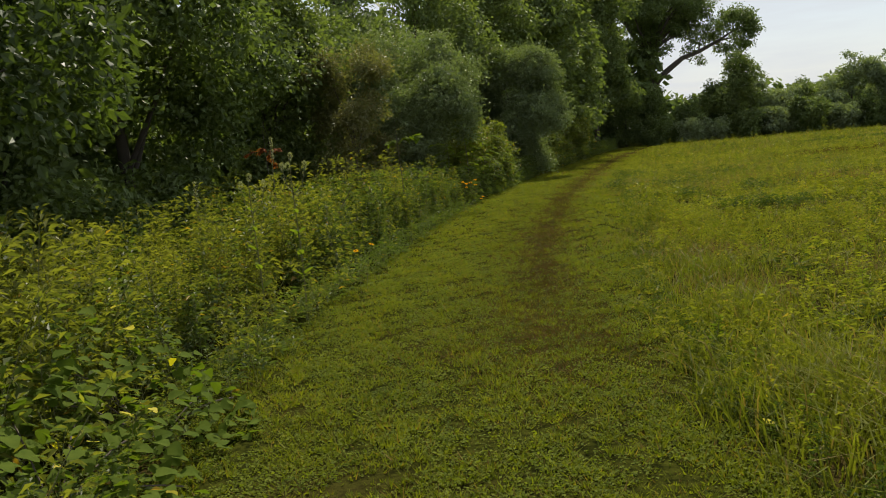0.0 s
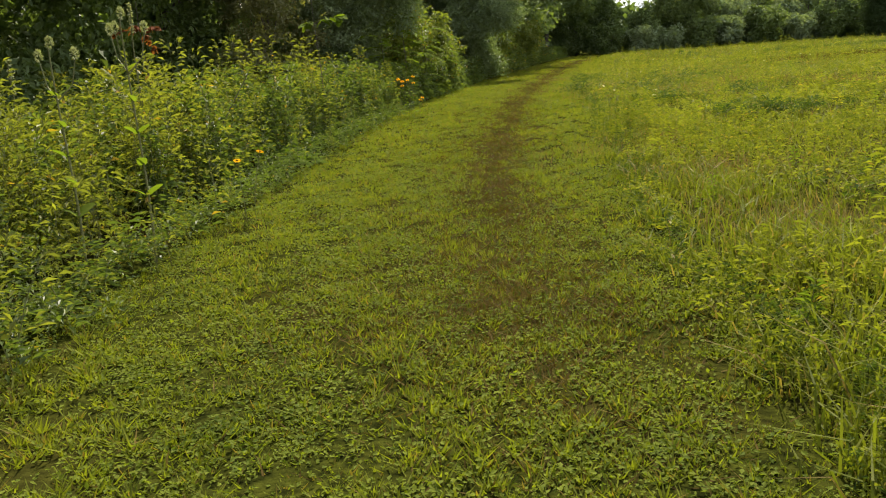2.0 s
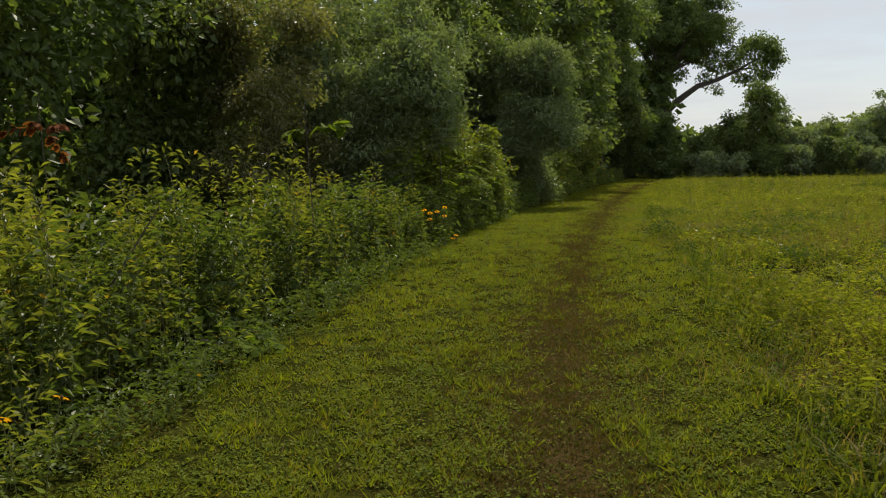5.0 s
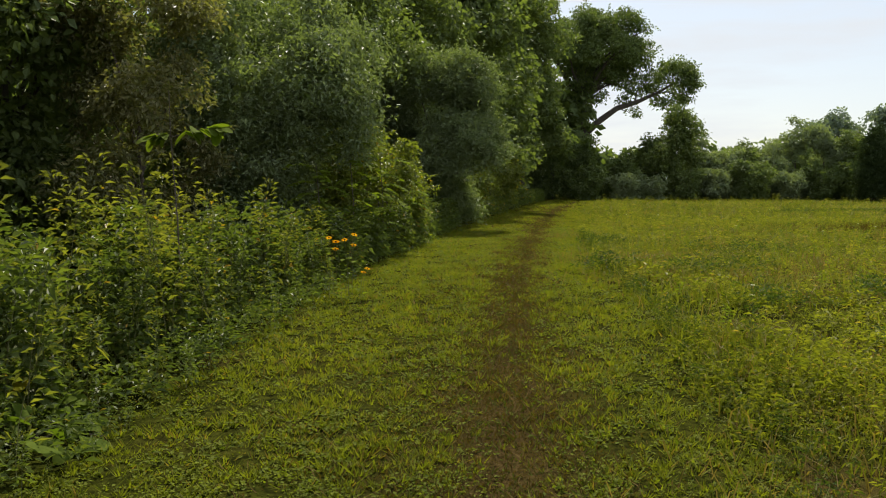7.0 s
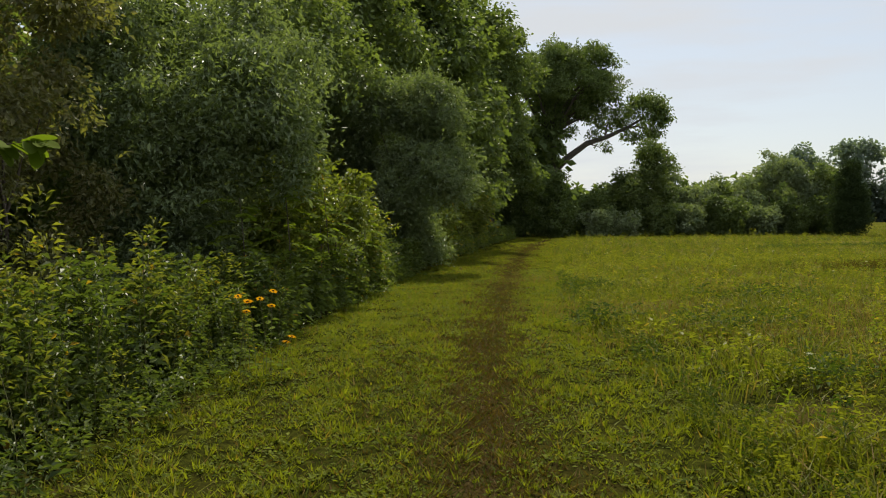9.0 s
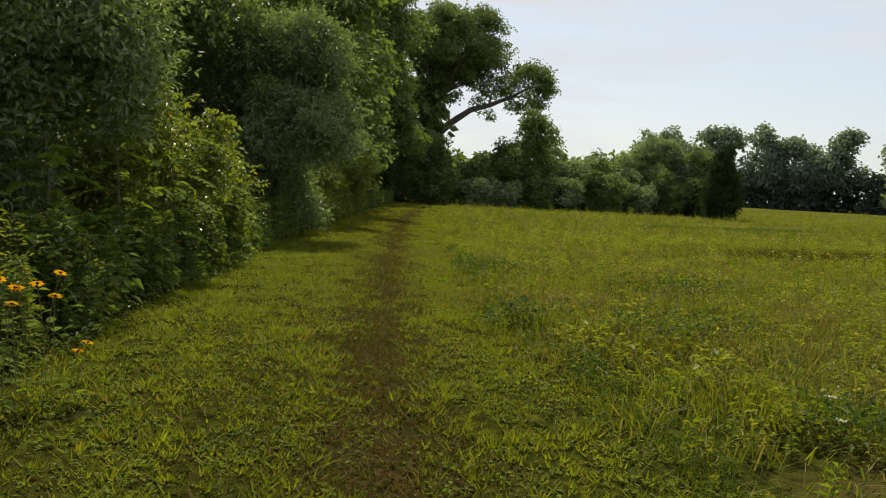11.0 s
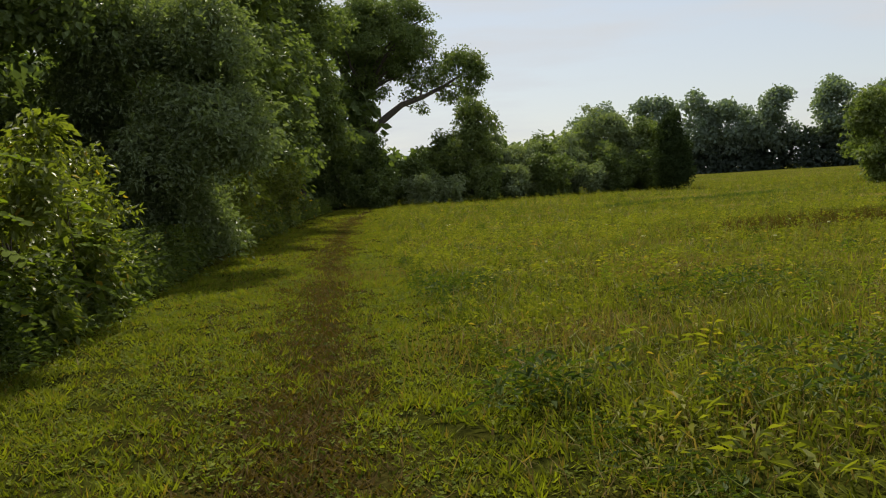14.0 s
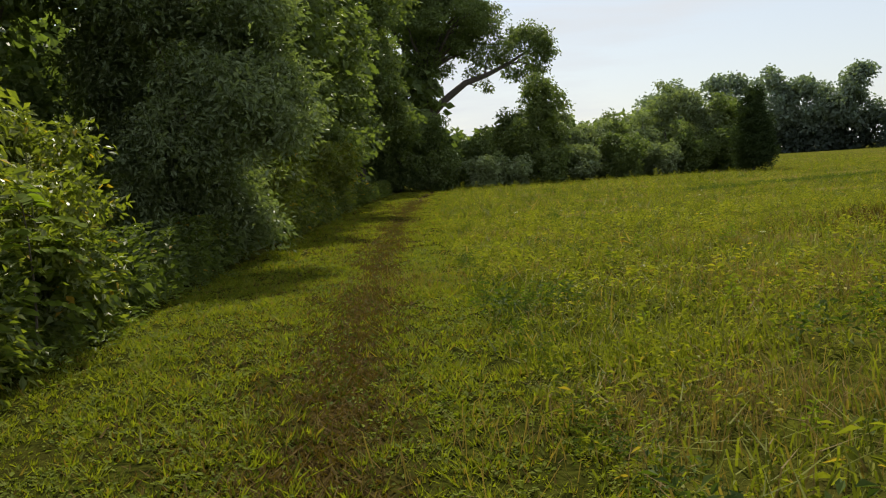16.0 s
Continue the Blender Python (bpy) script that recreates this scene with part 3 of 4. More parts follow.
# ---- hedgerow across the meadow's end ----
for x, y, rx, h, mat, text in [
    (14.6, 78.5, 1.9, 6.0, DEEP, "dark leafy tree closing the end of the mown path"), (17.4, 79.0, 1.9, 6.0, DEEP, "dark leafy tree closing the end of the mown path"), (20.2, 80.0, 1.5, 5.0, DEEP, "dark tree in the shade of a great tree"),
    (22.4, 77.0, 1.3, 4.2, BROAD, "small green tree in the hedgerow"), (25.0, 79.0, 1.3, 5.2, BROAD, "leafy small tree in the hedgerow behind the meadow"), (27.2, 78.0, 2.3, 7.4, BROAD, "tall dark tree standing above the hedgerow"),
    (29.6, 79.5, 1.1, 6.0, HAZE_PALE, "thin airy tree in the hedgerow"), (31.6, 78.6, 1.7, 5.2, HAZE_PALE, "leafy small tree in the hedgerow behind the meadow"), (33.8, 79.6, 1.7, 5.1, BROAD, "leafy small tree in the hedgerow behind the meadow"), (35.8, 78.6, 1.6, 4.9, HAZE_PALE, "leafy small tree in the hedgerow behind the meadow"),
    (38.0, 79.0, 1.3, 6.9, HAZE_PALE, "tall airy tree rising above the hedgerow"), (39.6, 77.4, 1.9, 6.2, HAZE_PALE, "leafy tree beside a dark cedar"), (41.4, 76.6, 1.7, 6.0, BROAD, "leafy tree beside a dark cedar")]:
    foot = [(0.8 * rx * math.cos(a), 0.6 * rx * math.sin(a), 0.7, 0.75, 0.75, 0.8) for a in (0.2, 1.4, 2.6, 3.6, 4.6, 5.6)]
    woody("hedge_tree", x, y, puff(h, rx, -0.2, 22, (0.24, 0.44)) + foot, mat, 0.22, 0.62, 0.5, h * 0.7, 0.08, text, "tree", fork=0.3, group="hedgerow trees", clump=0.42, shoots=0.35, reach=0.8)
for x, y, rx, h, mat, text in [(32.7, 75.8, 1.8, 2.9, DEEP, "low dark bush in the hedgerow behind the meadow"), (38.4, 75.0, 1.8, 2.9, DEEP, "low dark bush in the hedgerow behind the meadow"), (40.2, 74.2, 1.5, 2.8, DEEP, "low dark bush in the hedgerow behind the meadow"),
                         (22.0, 74.8, 1.3, 1.9, HAZE_PALE, "pale grey-green bush at the hedgerow's foot"), (24.4, 75.4, 1.4, 1.8, HAZE_PALE, "pale grey-green bush at the hedgerow's foot"), (27.4, 75.6, 1.5, 2.2, BROAD, "low green bush at the hedgerow's foot"), (29.8, 76.2, 1.3, 2.4, HAZE_PALE, "pale grey-green bush at the hedgerow's foot"), (35.6, 75.2, 1.2, 2.1, HAZE_PALE, "pale grey-green bush at the hedgerow's foot"), (19.4, 75.2, 1.3, 2.6, DEEP, "dark bush at the end of the mown path")]:
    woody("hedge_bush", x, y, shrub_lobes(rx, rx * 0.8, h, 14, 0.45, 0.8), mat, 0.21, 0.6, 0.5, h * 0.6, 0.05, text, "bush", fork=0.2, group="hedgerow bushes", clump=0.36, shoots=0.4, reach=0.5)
cone = [(0.12 * math.sin(k * 2.1), 0.12 * math.cos(k * 2.1), 0.5 + k * 0.62, r, r, 0.6) for k, r in enumerate((1.15, 1.25, 1.25, 1.2, 1.1, 0.95, 0.75, 0.5))]
woody("cedar_tree", 39.6, 70.6, cone, CEDAR, 0.22, 0.35, 0.8, 5.2, 0.12, "dense dark upright cedar at the hedgerow's end", "tree", fork=0.3, down=-0.6, clump=0.3)
for x, y, rx, h in [(44.4, 56.0, 2.9, 5.2), (48.4, 55.0, 3.0, 5.8), (42.6, 55.2, 1.2, 2.0)]:
    woody("field_tree", x, y, shrub_lobes(rx, rx, h, 22, 0.36, 0.8), BROAD, 0.24, 0.62, 0.5, h * 0.7, 0.12, "round leafy tree standing out in the meadow", "tree", fork=0.3, group="trees out in the meadow", clump=0.48, shoots=0.3, reach=0.8)

# ---- far wood beyond the meadow ----
far, under = [], []
for k in range(20):
    a = 0.22 + 0.80 * k / 19
    x, y = 96 + 90 * a + rng.uniform(-2, 2), 236 - 86 * a + rng.uniform(-6, 6)
    h = rng.uniform(15.5, 20.5) * (0.72 if k in (9, 15) else 1.0)
    for j in range(14):
        d = ball(1)[0]
        q = rng.uniform(1.4, 2.4)
        far.append((x + d[0] * 3.6, y + d[1] * 3.0, h * 0.62 + d[2] * h * 0.30, q, q, q * 0.95))
    # low leaf masses whose dark colour paints the shade under the crowns
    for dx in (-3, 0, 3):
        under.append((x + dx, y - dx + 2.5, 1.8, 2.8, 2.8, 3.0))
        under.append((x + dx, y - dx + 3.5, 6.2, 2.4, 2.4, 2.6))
stuff("far_wood", [crown(far, 0.8, 0.75, 0.42, 1.15, 0.2)], HAZY, "far wood edge beyond the meadow, haze put into its leaf colour", "woods")
stuff("far_underwood", [crown(under, 1.0, 0.8, 0.55, 1.1, 0.2)], SHADY, "undergrowth beneath the far wood, shade put into its leaf colour", "woods")
near = []
for k in range(26):
    x, y = -12 + 34 * k / 25 + rng.uniform(-2, 2), 26 + 62 * k / 25 + rng.uniform(-2, 2)
    for l in puff(rng.uniform(7.5, 9.5) if k < 14 else rng.uniform(9, 13), 3.4, 0.3, 8, (0.4, 0.55)):
        near.append((l[0] + x - 4, l[1] + y, l[2], l[3], l[4], l[5]))
for k in range(14):
    x, y = 23 + 24 * k / 13 + rng.uniform(-1, 1), 96 + rng.uniform(-3, 3)
    for l in puff(rng.uniform(4.0, 6.0), 2.4, 0.2, 7, (0.4, 0.55)):
        near.append((l[0] + x, l[1] + y, l[2], l[3], l[4], l[5]))
close = []
for k in range(12):
    x, y = -11 + rng.uniform(-1, 1), -2 + 3.0 * k
    for l in puff(rng.uniform(8, 10), 3.0, 0.3, 7, (0.4, 0.55)):
        close.append((l[0] + x, l[1] + y, l[2], l[3], l[4], l[5]))
for k in range(40):
    close.append((-9.0 + rng.uniform(-0.5, 0.5), 3.0 + 0.6 * k, (0.8, 2.2, 3.6, 1.5)[k % 4] + rng.uniform(-0.3, 0.3), 1.2, 1.2, 1.2))
for k in range(30):
    close.append((-10.5 + 0.2 * k + rng.uniform(-0.5, 0.5), 25.0 + 0.35 * k, (0.8, 2.2, 3.8)[k % 3] + rng.uniform(-0.3, 0.3), 1.3, 1.3, 1.3))
for k in range(24):
    close.append((-7.6 + rng.uniform(-0.4, 0.4), 10.6 + 0.65 * k, (0.7, 1.9, 3.1)[k % 3] + rng.uniform(-0.2, 0.2), 0.9, 0.9, 0.9))
stuff("shady_wood", [crown(close, 0.32, 0.7, 0.36, 0.7)], DEEP, "dark shady wood behind the trees and tall weeds", "woods")
stuff("back_wood", [crown(near, 0.85, 0.7, 0.34, 1.0)], DEEP, "dark green wood behind the first row of trees", "woods")

# ---- thicket of tall weeds ----
def weed(h, n, leaf, wide=0.26, tuft=10):
    """A leafy stalk with a denser tuft of upright young leaves at its top."""
    zs = np.linspace(-0.05, h, 6)
    lean = rng.normal(0, 0.14, 2)
    path = np.stack([lean[0] * zs * zs, lean[1] * zs * zs, zs], 1)
    stem = tube(path, 0.005 * np.linspace(1, 0.4, 6), 3)
    f = np.concatenate([np.sort(rng.uniform(0.10, 1.0, n)) ** 0.8, rng.uniform(0.93, 1.0, tuft)])
    m = len(f)
    z = f * h
    a = np.arange(m) * 2.4 + rng.normal(0, 0.3, m)
    out = h * 0.16 * (1.0 - 0.65 * f) * rng.uniform(0, 1, m) ** 0.7
    p = np.stack([lean[0] * z * z + np.cos(a) * out, lean[1] * z * z + np.sin(a) * out, z + out * rng.uniform(-0.3, 0.5, m)], 1)
    way = np.stack([np.cos(a), np.sin(a), 0.15 + 0.5 * f ** 3 + rng.normal(0, 0.45, m)], 1)
    return stem, leaves(p, way, leaf * (1.15 - 0.45 * f) * rng.uniform(0.8, 1.2, m), wide, droop=0.25, spin=1.6)


WEEDS = [weed(h, n, leaf, wide) for h, n, leaf, wide in [
    (1.30, 58, 0.115, 0.26), (1.10, 50, 0.11, 0.29), (1.40, 62, 0.115, 0.27), (1.00, 44, 0.12, 0.44), (0.75, 36, 0.12, 0.50), (1.20, 66, 0.095, 0.21)]]


def bank(y):
    """How far the weeds reach back from the edge."""
    return np.interp(y, [2, 6, 12, 17, 20, 21.5, 23], [4.2, 4.0, 3.6, 3.2, 2.4, 1.6, 0.6])


kinds = []
for k, (stem, foliage) in enumerate(WEEDS):
    ob = tagged(new("tall_weed"), "tall leafy green goldenrod stalk in the thicket", "weed", "tall weeds along the path")
    part("stem", stem, WEED_STEM, ob)
    part("foliage", foliage, GREENWEED if k in (3, 4) else WEED, ob)
    kinds.append(ob)
for k in range(264):
    y = 3.4 + 18.6 * k / 264 + rng.uniform(-0.1, 0.1)
    x = float(left_edge(y)) - 0.06 - abs(rng.normal(0, 0.38))
    pick = kinds[int(rng.integers(3, 5)) if y > 13 and rng.uniform() < 0.75 else int(rng.integers(0, 6))]
    s = rng.uniform(0.5, 0.98) * (0.6 if rng.uniform() < 0.3 else 1)
    m = pose(x, y, float(land(x, y)), rng.uniform(-14, 14), rng.uniform(-10, 18), rng.uniform(0, 360)) @ Matrix.Scale(s, 4)
    if k < 6:
        kinds[k].matrix_basis = m
    else:
        copy_thing(pick, m)

n = 2700
wy = rng.uniform(2.6, 23, n)
back = rng.uniform(0.2, 1, n) * bank(wy)
wx = left_edge(wy) - back
tall = np.clip(0.70 + 0.25 * back, 0, 1.0) * np.where(rng.uniform(0, 1, n) < 0.12, 1.22, rng.uniform(0.6, 1.08, n)) * (1 + 0.14 * swell(wx, wy)) * np.interp(wy, [8, 11, 18, 20], [0.92, 1.0, 1.04, 1.0])
chunks, broad, stems = [], [], []
kind = np.clip(((swell(wx * 0.9 + 2, wy * 1.1) + 1) * 3 + rng.normal(0, 0.9, n)).astype(int), 0, 5)
kind = np.where((wy > 12.5) & (rng.uniform(0, 1, n) < np.interp(wy, [12.5, 17], [0.4, 0.75])), rng.integers(3, 5, n), kind)
open_spot = swell(wx * 2.3, wy * 2.1 + 1) < -0.5
for k in range(6):
    s = (kind == k) & ~open_spot
    places = np.stack([wx[s], wy[s], land(wx[s], wy[s])], 1)
    turns = rng.uniform(0, 6.28, s.sum())
    (broad if k in (3, 4) else chunks).append(scatter(WEEDS[k][1], places, turns, tall[s]))
    b = back[s] < 1.3
    stems.append(scatter(WEEDS[k][0], places[b], turns[b], tall[s][b]))
thicket = stuff("weed_thicket", chunks, WEED, "thicket of tall yellow-green goldenrod and mixed weeds", "weeds")
stuff("broad_weed_thicket", broad, GREENWEED, "dark green broad-leaved weeds mixed through the thicket", "weeds")
v, t = join(stems)
tagged(new("weed_stems", mesh_from("weed_stems", v, t, [WEED_STEM])), "thin green stalks of the weed thicket", "weeds", kind="stuff")

# ---- mown grass ----
def lawn_spots(n, y0, y1):
    y = rng.uniform(y0, y1, n)
    u = rng.uniform(-0.25, strip(y) + 0.12)
    keep = (rng.uniform(0, 1, n) > 0.95 * wear(u, y)) & (swell(u * 6.1 + 0.7 * np.sin(3 * y), y * 4.7) + 0.5 * swell(u * 13 + 2, y * 11) < 0.55 + 0.5 * rng.uniform(-1, 1, n) ** 3)
    return u[keep], y[keep]


def settle(u, y):
    x = left_edge(y) + u
    return np.stack([x, y, land(x, y) - 0.035 * wear(u, y) - 0.004], 1)


chunks = []
for n, y0, y1, h, w in [(125000, 2.8, 17, 0.050, 0.0110), (115000, 17, 33, 0.055, 0.0140), (50000, 33, 50, 0.06, 0.024), (26000, 50, 80, 0.06, 0.038)]:
    u, y = lawn_spots(n // 9, y0, y1)
    p = np.repeat(settle(u, y), 9, 0)
    off = rng.normal(0, 1.0, (len(p), 3)) * [1, 1, 0]
    hh = np.repeat(h * rng.uniform(0.45, 1.35, len(u)) * (1 + 0.40 * swell(2.5 * u, y * 2.5)), 9) * rng.uniform(0.5, 1.15, len(p))
    chunks.append(spikes(p + off * 0.020 * (w / 0.0125), off * 0.65, hh, w * rng.uniform(0.7, 1.4, len(p))))
stuff("mown_grass", chunks, LAWN, "short mown yellow-green grass of the path", "grass")
chunks = []
for n, y0, y1, size in [(15500, 2.8, 15, 0.024), (9000, 15, 36, 0.032)]:
    u, y = lawn_spots(n, y0, y1)
    s = swell(u * 3.1 + 3, y * 2.3) > rng.uniform(-1.0, 0.2, len(u))
    u, y = np.repeat(u[s], 8), np.repeat(y[s], 8)
    off = rng.normal(0, 0.045, (len(u), 2))
    p = settle(u + off[:, 0], y + off[:, 1]) + np.stack([0 * u, 0 * u, 0.012 + 0.045 * rng.uniform(0, 1, len(u)) * np.exp(-(off ** 2).sum(1) / 0.004)], 1)
    chunks.append(leaves(p, rng.normal(0, 1, (len(u), 3)) * [1, 1, 0.3], size * rng.uniform(0.55, 1.45, len(u)), 0.62, 0.3))
stuff("clover", chunks, CLOVER, "low clover and broad weeds among the mown grass", "clover")
y = 8.2 + 52 * rng.uniform(0, 1, 115000) ** 1.6 - rng.exponential(0.8, 115000)
u = trodden(y) + np.where(rng.uniform(0, 1, len(y)) < 0.76, rng.normal(0, 1, len(y)) * np.interp(y, [8, 15, 20, 60], [0.42, 0.40, 0.27, 0.24]), -0.6 + rng.normal(0, 0.5, len(y)))
p = settle(u, y)
stuff("dry_grass", [spikes(p, rng.normal(0, 1.0, (len(u), 3)) * [1, 1, 0], 0.042 * rng.uniform(0.5, 1.3, len(u)), 0.012 * np.clip(y / 14, 1, 3))], DRY, "trampled dry brown grass along the trodden line", "grass")

# ---- uncut meadow ----
def meadow_spots(n, y0, y1, reach, near=1.6):
    y = rng.uniform(y0, y1, n)
    u = strip(y) + 0.10 * swell(y * 1.3, y * 0.9 + 4) + 0.06 * np.sin(5.3 * y) + 0.06 * rng.normal(0, 1, n) + reach * rng.uniform(0, 1, n) ** near
    return u, y


def rise(u, y, edge=0.5):
    """The meadow stands up almost at once beside the mown strip."""
    return 0.72 + 0.28 * np.clip((u - strip(y)) / edge, 0, 1)


chunks = []
for n, y0, y1, reach, h, w in [(15000, 2.8, 17, 7, 0.22, 0.012), (19000, 15, 34, 11, 0.20, 0.013), (42000, 26, 80, 40, 0.18, 0.028), (22000, 30, 130, 90, 0.2, 0.06)]:
    u, y = meadow_spots(n, y0, y1, reach)
    x = left_edge(y) + u
    hh = h * rng.uniform(0.4, 1.3, len(u)) * rise(u, y) * (1 + 0.35 * swell(x * 1.1, y * 1.1) + 0.4 * swell(x * 4.1, y * 4.1 + 2))
    lean = rng.normal(0, 0.7, (len(u), 3)) * [1, 1, 0]
    chunks.append((blades if y1 < 40 else spikes)(np.stack([x, y, land(x, y) - 0.01], 1), lean, hh, w))
for cx, cy, many, rx, ry, h in [(2.75, 5.3, 3800, 0.75, 1.2, 0.40), (2.9, 8.4, 900, 0.45, 0.7, 0.36), (3.4, 11.2, 500, 0.5, 0.8, 0.32), (4.3, 17.6, 500, 0.4, 0.5, 0.32), (5.6, 20.4, 600, 1.0, 0.5, 0.28), (5.9, 22.6, 600, 0.9, 0.6, 0.28), (7.4, 24.4, 600, 1.0, 0.8, 0.26), (6.4, 26.2, 500, 0.7, 0.5, 0.26)]:
    x, y = cx + rng.normal(0, rx * 0.6, many), cy + rng.normal(0, ry * 0.6, many)
    ok = x > left_edge(y) + strip(y) - 0.1
    x, y = x[ok], y[ok]
    chunks.append(blades(np.stack([x, y, land(x, y) - 0.01], 1), rng.normal(0, 0.45, (len(x), 3)) * [1, 1, 0] - [0.15, 0, 0], h * rng.uniform(0.5, 1.15, len(x)), 0.012))
stuff("meadow_grass", chunks, TALL, "uncut yellow-green meadow grass with dry stalks", "grass")


def forb(n, r, leaf, wide, h):
    a = np.arange(n) * 2.4
    f = rng.uniform(0, 1, n)
    p = np.stack([np.cos(a) * r * f, np.sin(a) * r * f, h * (1 - 0.5 * f) * rng.uniform(0.4, 1, n)], 1)
    way = np.stack([np.cos(a), np.sin(a), 0.35 + rng.normal(0, 0.45, n)], 1)
    return leaves(p, way, leaf * rng.uniform(0.7, 1.2, n), wide, droop=0.2, spin=1.5)


FORBS = [forb(22, 0.10, 0.075, 0.32, 0.26), forb(26, 0.13, 0.055, 0.42, 0.26), forb(20, 0.08, 0.085, 0.24, 0.28), forb(26, 0.15, 0.046, 0.50, 0.17), weed(0.36, 24, 0.066, 0.28, 7)[1], weed(0.30, 22, 0.056, 0.36, 7)[1]]


def sow(x, y, u, size):
    """Weeds of all kinds, each kind gathered in patches of its own."""
    kind = np.clip(((swell(x * 0.55 + 1, y * 0.6 + 3) + 1) * 3 + rng.normal(0, 0.9, len(u))).astype(int), 0, 5)
    return [scatter(FORBS[k], np.stack([x[kind == k], y[kind == k], land(x[kind == k], y[kind == k]) - 0.01], 1), rng.uniform(0, 6.28, (kind == k).sum()), (size * rise(u, y))[kind == k]) for k in range(6) if (kind == k).any()]


chunks = []
for n, y0, y1, reach, grow in [(5600, 2.8, 20, 8, 0.95), (5600, 14, 40, 16, 1.0), (2600, 30, 85, 45, 1.2)]:
    u, y = meadow_spots(n, y0, y1, reach, 1.25)
    x = left_edge(y) + u
    s = swell(x * 0.8 + 5, y * 0.8) + 0.6 * swell(x * 2.9, y * 2.7) > rng.uniform(-0.6, 0.25, n)
    u, y, x = u[s], y[s], x[s]
    chunks += sow(x, y, u, grow * rng.uniform(0.45, 1.25, len(u)) * (1 + 0.3 * swell(x * 2.1 + 1, y * 2.3)))
stuff("meadow_weeds", chunks, FORB, "broad-leaved yellow-green weeds in the meadow", "weeds")

chunks = []
u, y = meadow_spots(900, 4, 60, 26, 1.2)
u += 0.25
x = left_edge(y) + u
s = swell(x * 1.7, y * 1.5 + 4) > 0.0
chunks += sow(x[s], y[s], u[s], rng.uniform(0.7, 1.4, s.sum()))
# row of dark weeds whose colour stands in for shadowed gaps along the edge
u, y = meadow_spots(500, 2.8, 34, 0.25, 1.0)
x = left_edge(y) + u
chunks += sow(x, y, u, rng.uniform(0.5, 1.0, len(u)))
# dark green clumps; the colour also carries the shadows among taller weeds
for cx, cy, many, reach in [(5.75, 16.9, 12, 0.2), (6.3, 16.8, 16, 0.28), (6.85, 16.7, 16, 0.3), (5.6, 19.6, 14, 0.35), (6.2, 22.6, 20, 0.5), (7.4, 20.2, 16, 0.4), (8.6, 26.0, 20, 0.6), (6.3, 28.4, 14, 0.3), (4.9, 23.2, 10, 0.3)]:
    a = rng.normal(0, reach, (many, 2)) * [1, 0.5]
    px, py = cx + a[:, 0], cy + a[:, 1]
    chunks.append(scatter(FORBS[1], np.stack([px, py, land(px, py)], 1), rng.uniform(0, 6.28, many), rng.uniform(1.0, 1.6, many)))
stuff("dark_weed_clumps", chunks, DARKFORB, "darker green leafy weed clumps in the meadow", "weeds")

chunks = []
for cx, cy, many, rx, ry in [(3.9, 12.3, 700, 0.5, 0.5), (3.3, 9.6, 500, 0.4, 0.6), (6.8, 22.0, 600, 0.9, 0.5), (5.6, 24.8, 500, 0.8, 0.5), (8.6, 23.4, 500, 0.8, 0.6), (9.4, 28.5, 600, 1.4, 0.6), (7.0, 31.0, 500, 1.2, 0.5), (12.0, 34.0, 600, 2.0, 0.7), (4.4, 15.2, 300, 0.4, 0.5)]:
    x, y = cx + rng.normal(0, rx, many), cy + rng.normal(0, ry, many)
    chunks.append(blades(np.stack([x, y, land(x, y) - 0.01], 1), rng.normal(0, 0.5, (many, 3)) * [1, 1, 0], 0.26 * rng.uniform(0.4, 1.2, many), 0.006))
for k in range(26):
    y = rng.uniform(14, 40) + rng.normal(0, 0.35, 260)
    x = left_edge(y) + 4.3 + 12 * rng.uniform() ** 1.5 + rng.normal(0, 0.6, 260)
    chunks.append(blades(np.stack([x, y, land(x, y) - 0.01], 1), rng.normal(0, 0.6, (260, 3)) * [1, 1, 0], 0.22 * rng.uniform(0.4, 1.2, 260), 0.007))
stuff("dry_stalks", chunks, STRAW, "pale dry grass stalks among the meadow weeds", "grass")

# ---- low skirt of weeds at the thicket's foot ----
y = rng.uniform(2.8, 34, 850)
x = left_edge(y) - 0.42 + rng.normal(0, 0.16, len(y))
chunks = []
for k in range(4):
    m = np.arange(len(y)) % 4 == k
    chunks.append(scatter(FORBS[k], np.stack([x[m], y[m], land(x[m], y[m])], 1), rng.uniform(0, 6.28, m.sum()), rng.uniform(0.6, 1.4, m.sum())))
y = 22.5 + 48 * rng.uniform(0, 1, 620) ** 1.6
x = left_edge(y) - 0.25 - np.abs(rng.normal(0, 0.35, len(y)))
chunks.append(scatter(WEEDS[4][1], np.stack([x, y, land(x, y)], 1), rng.uniform(0, 6.28, len(y)), rng.uniform(0.5, 1.3, len(y))))
stuff("edge_weeds", chunks, GREENWEED, "low leafy weeds fringing the mown path", "weeds")

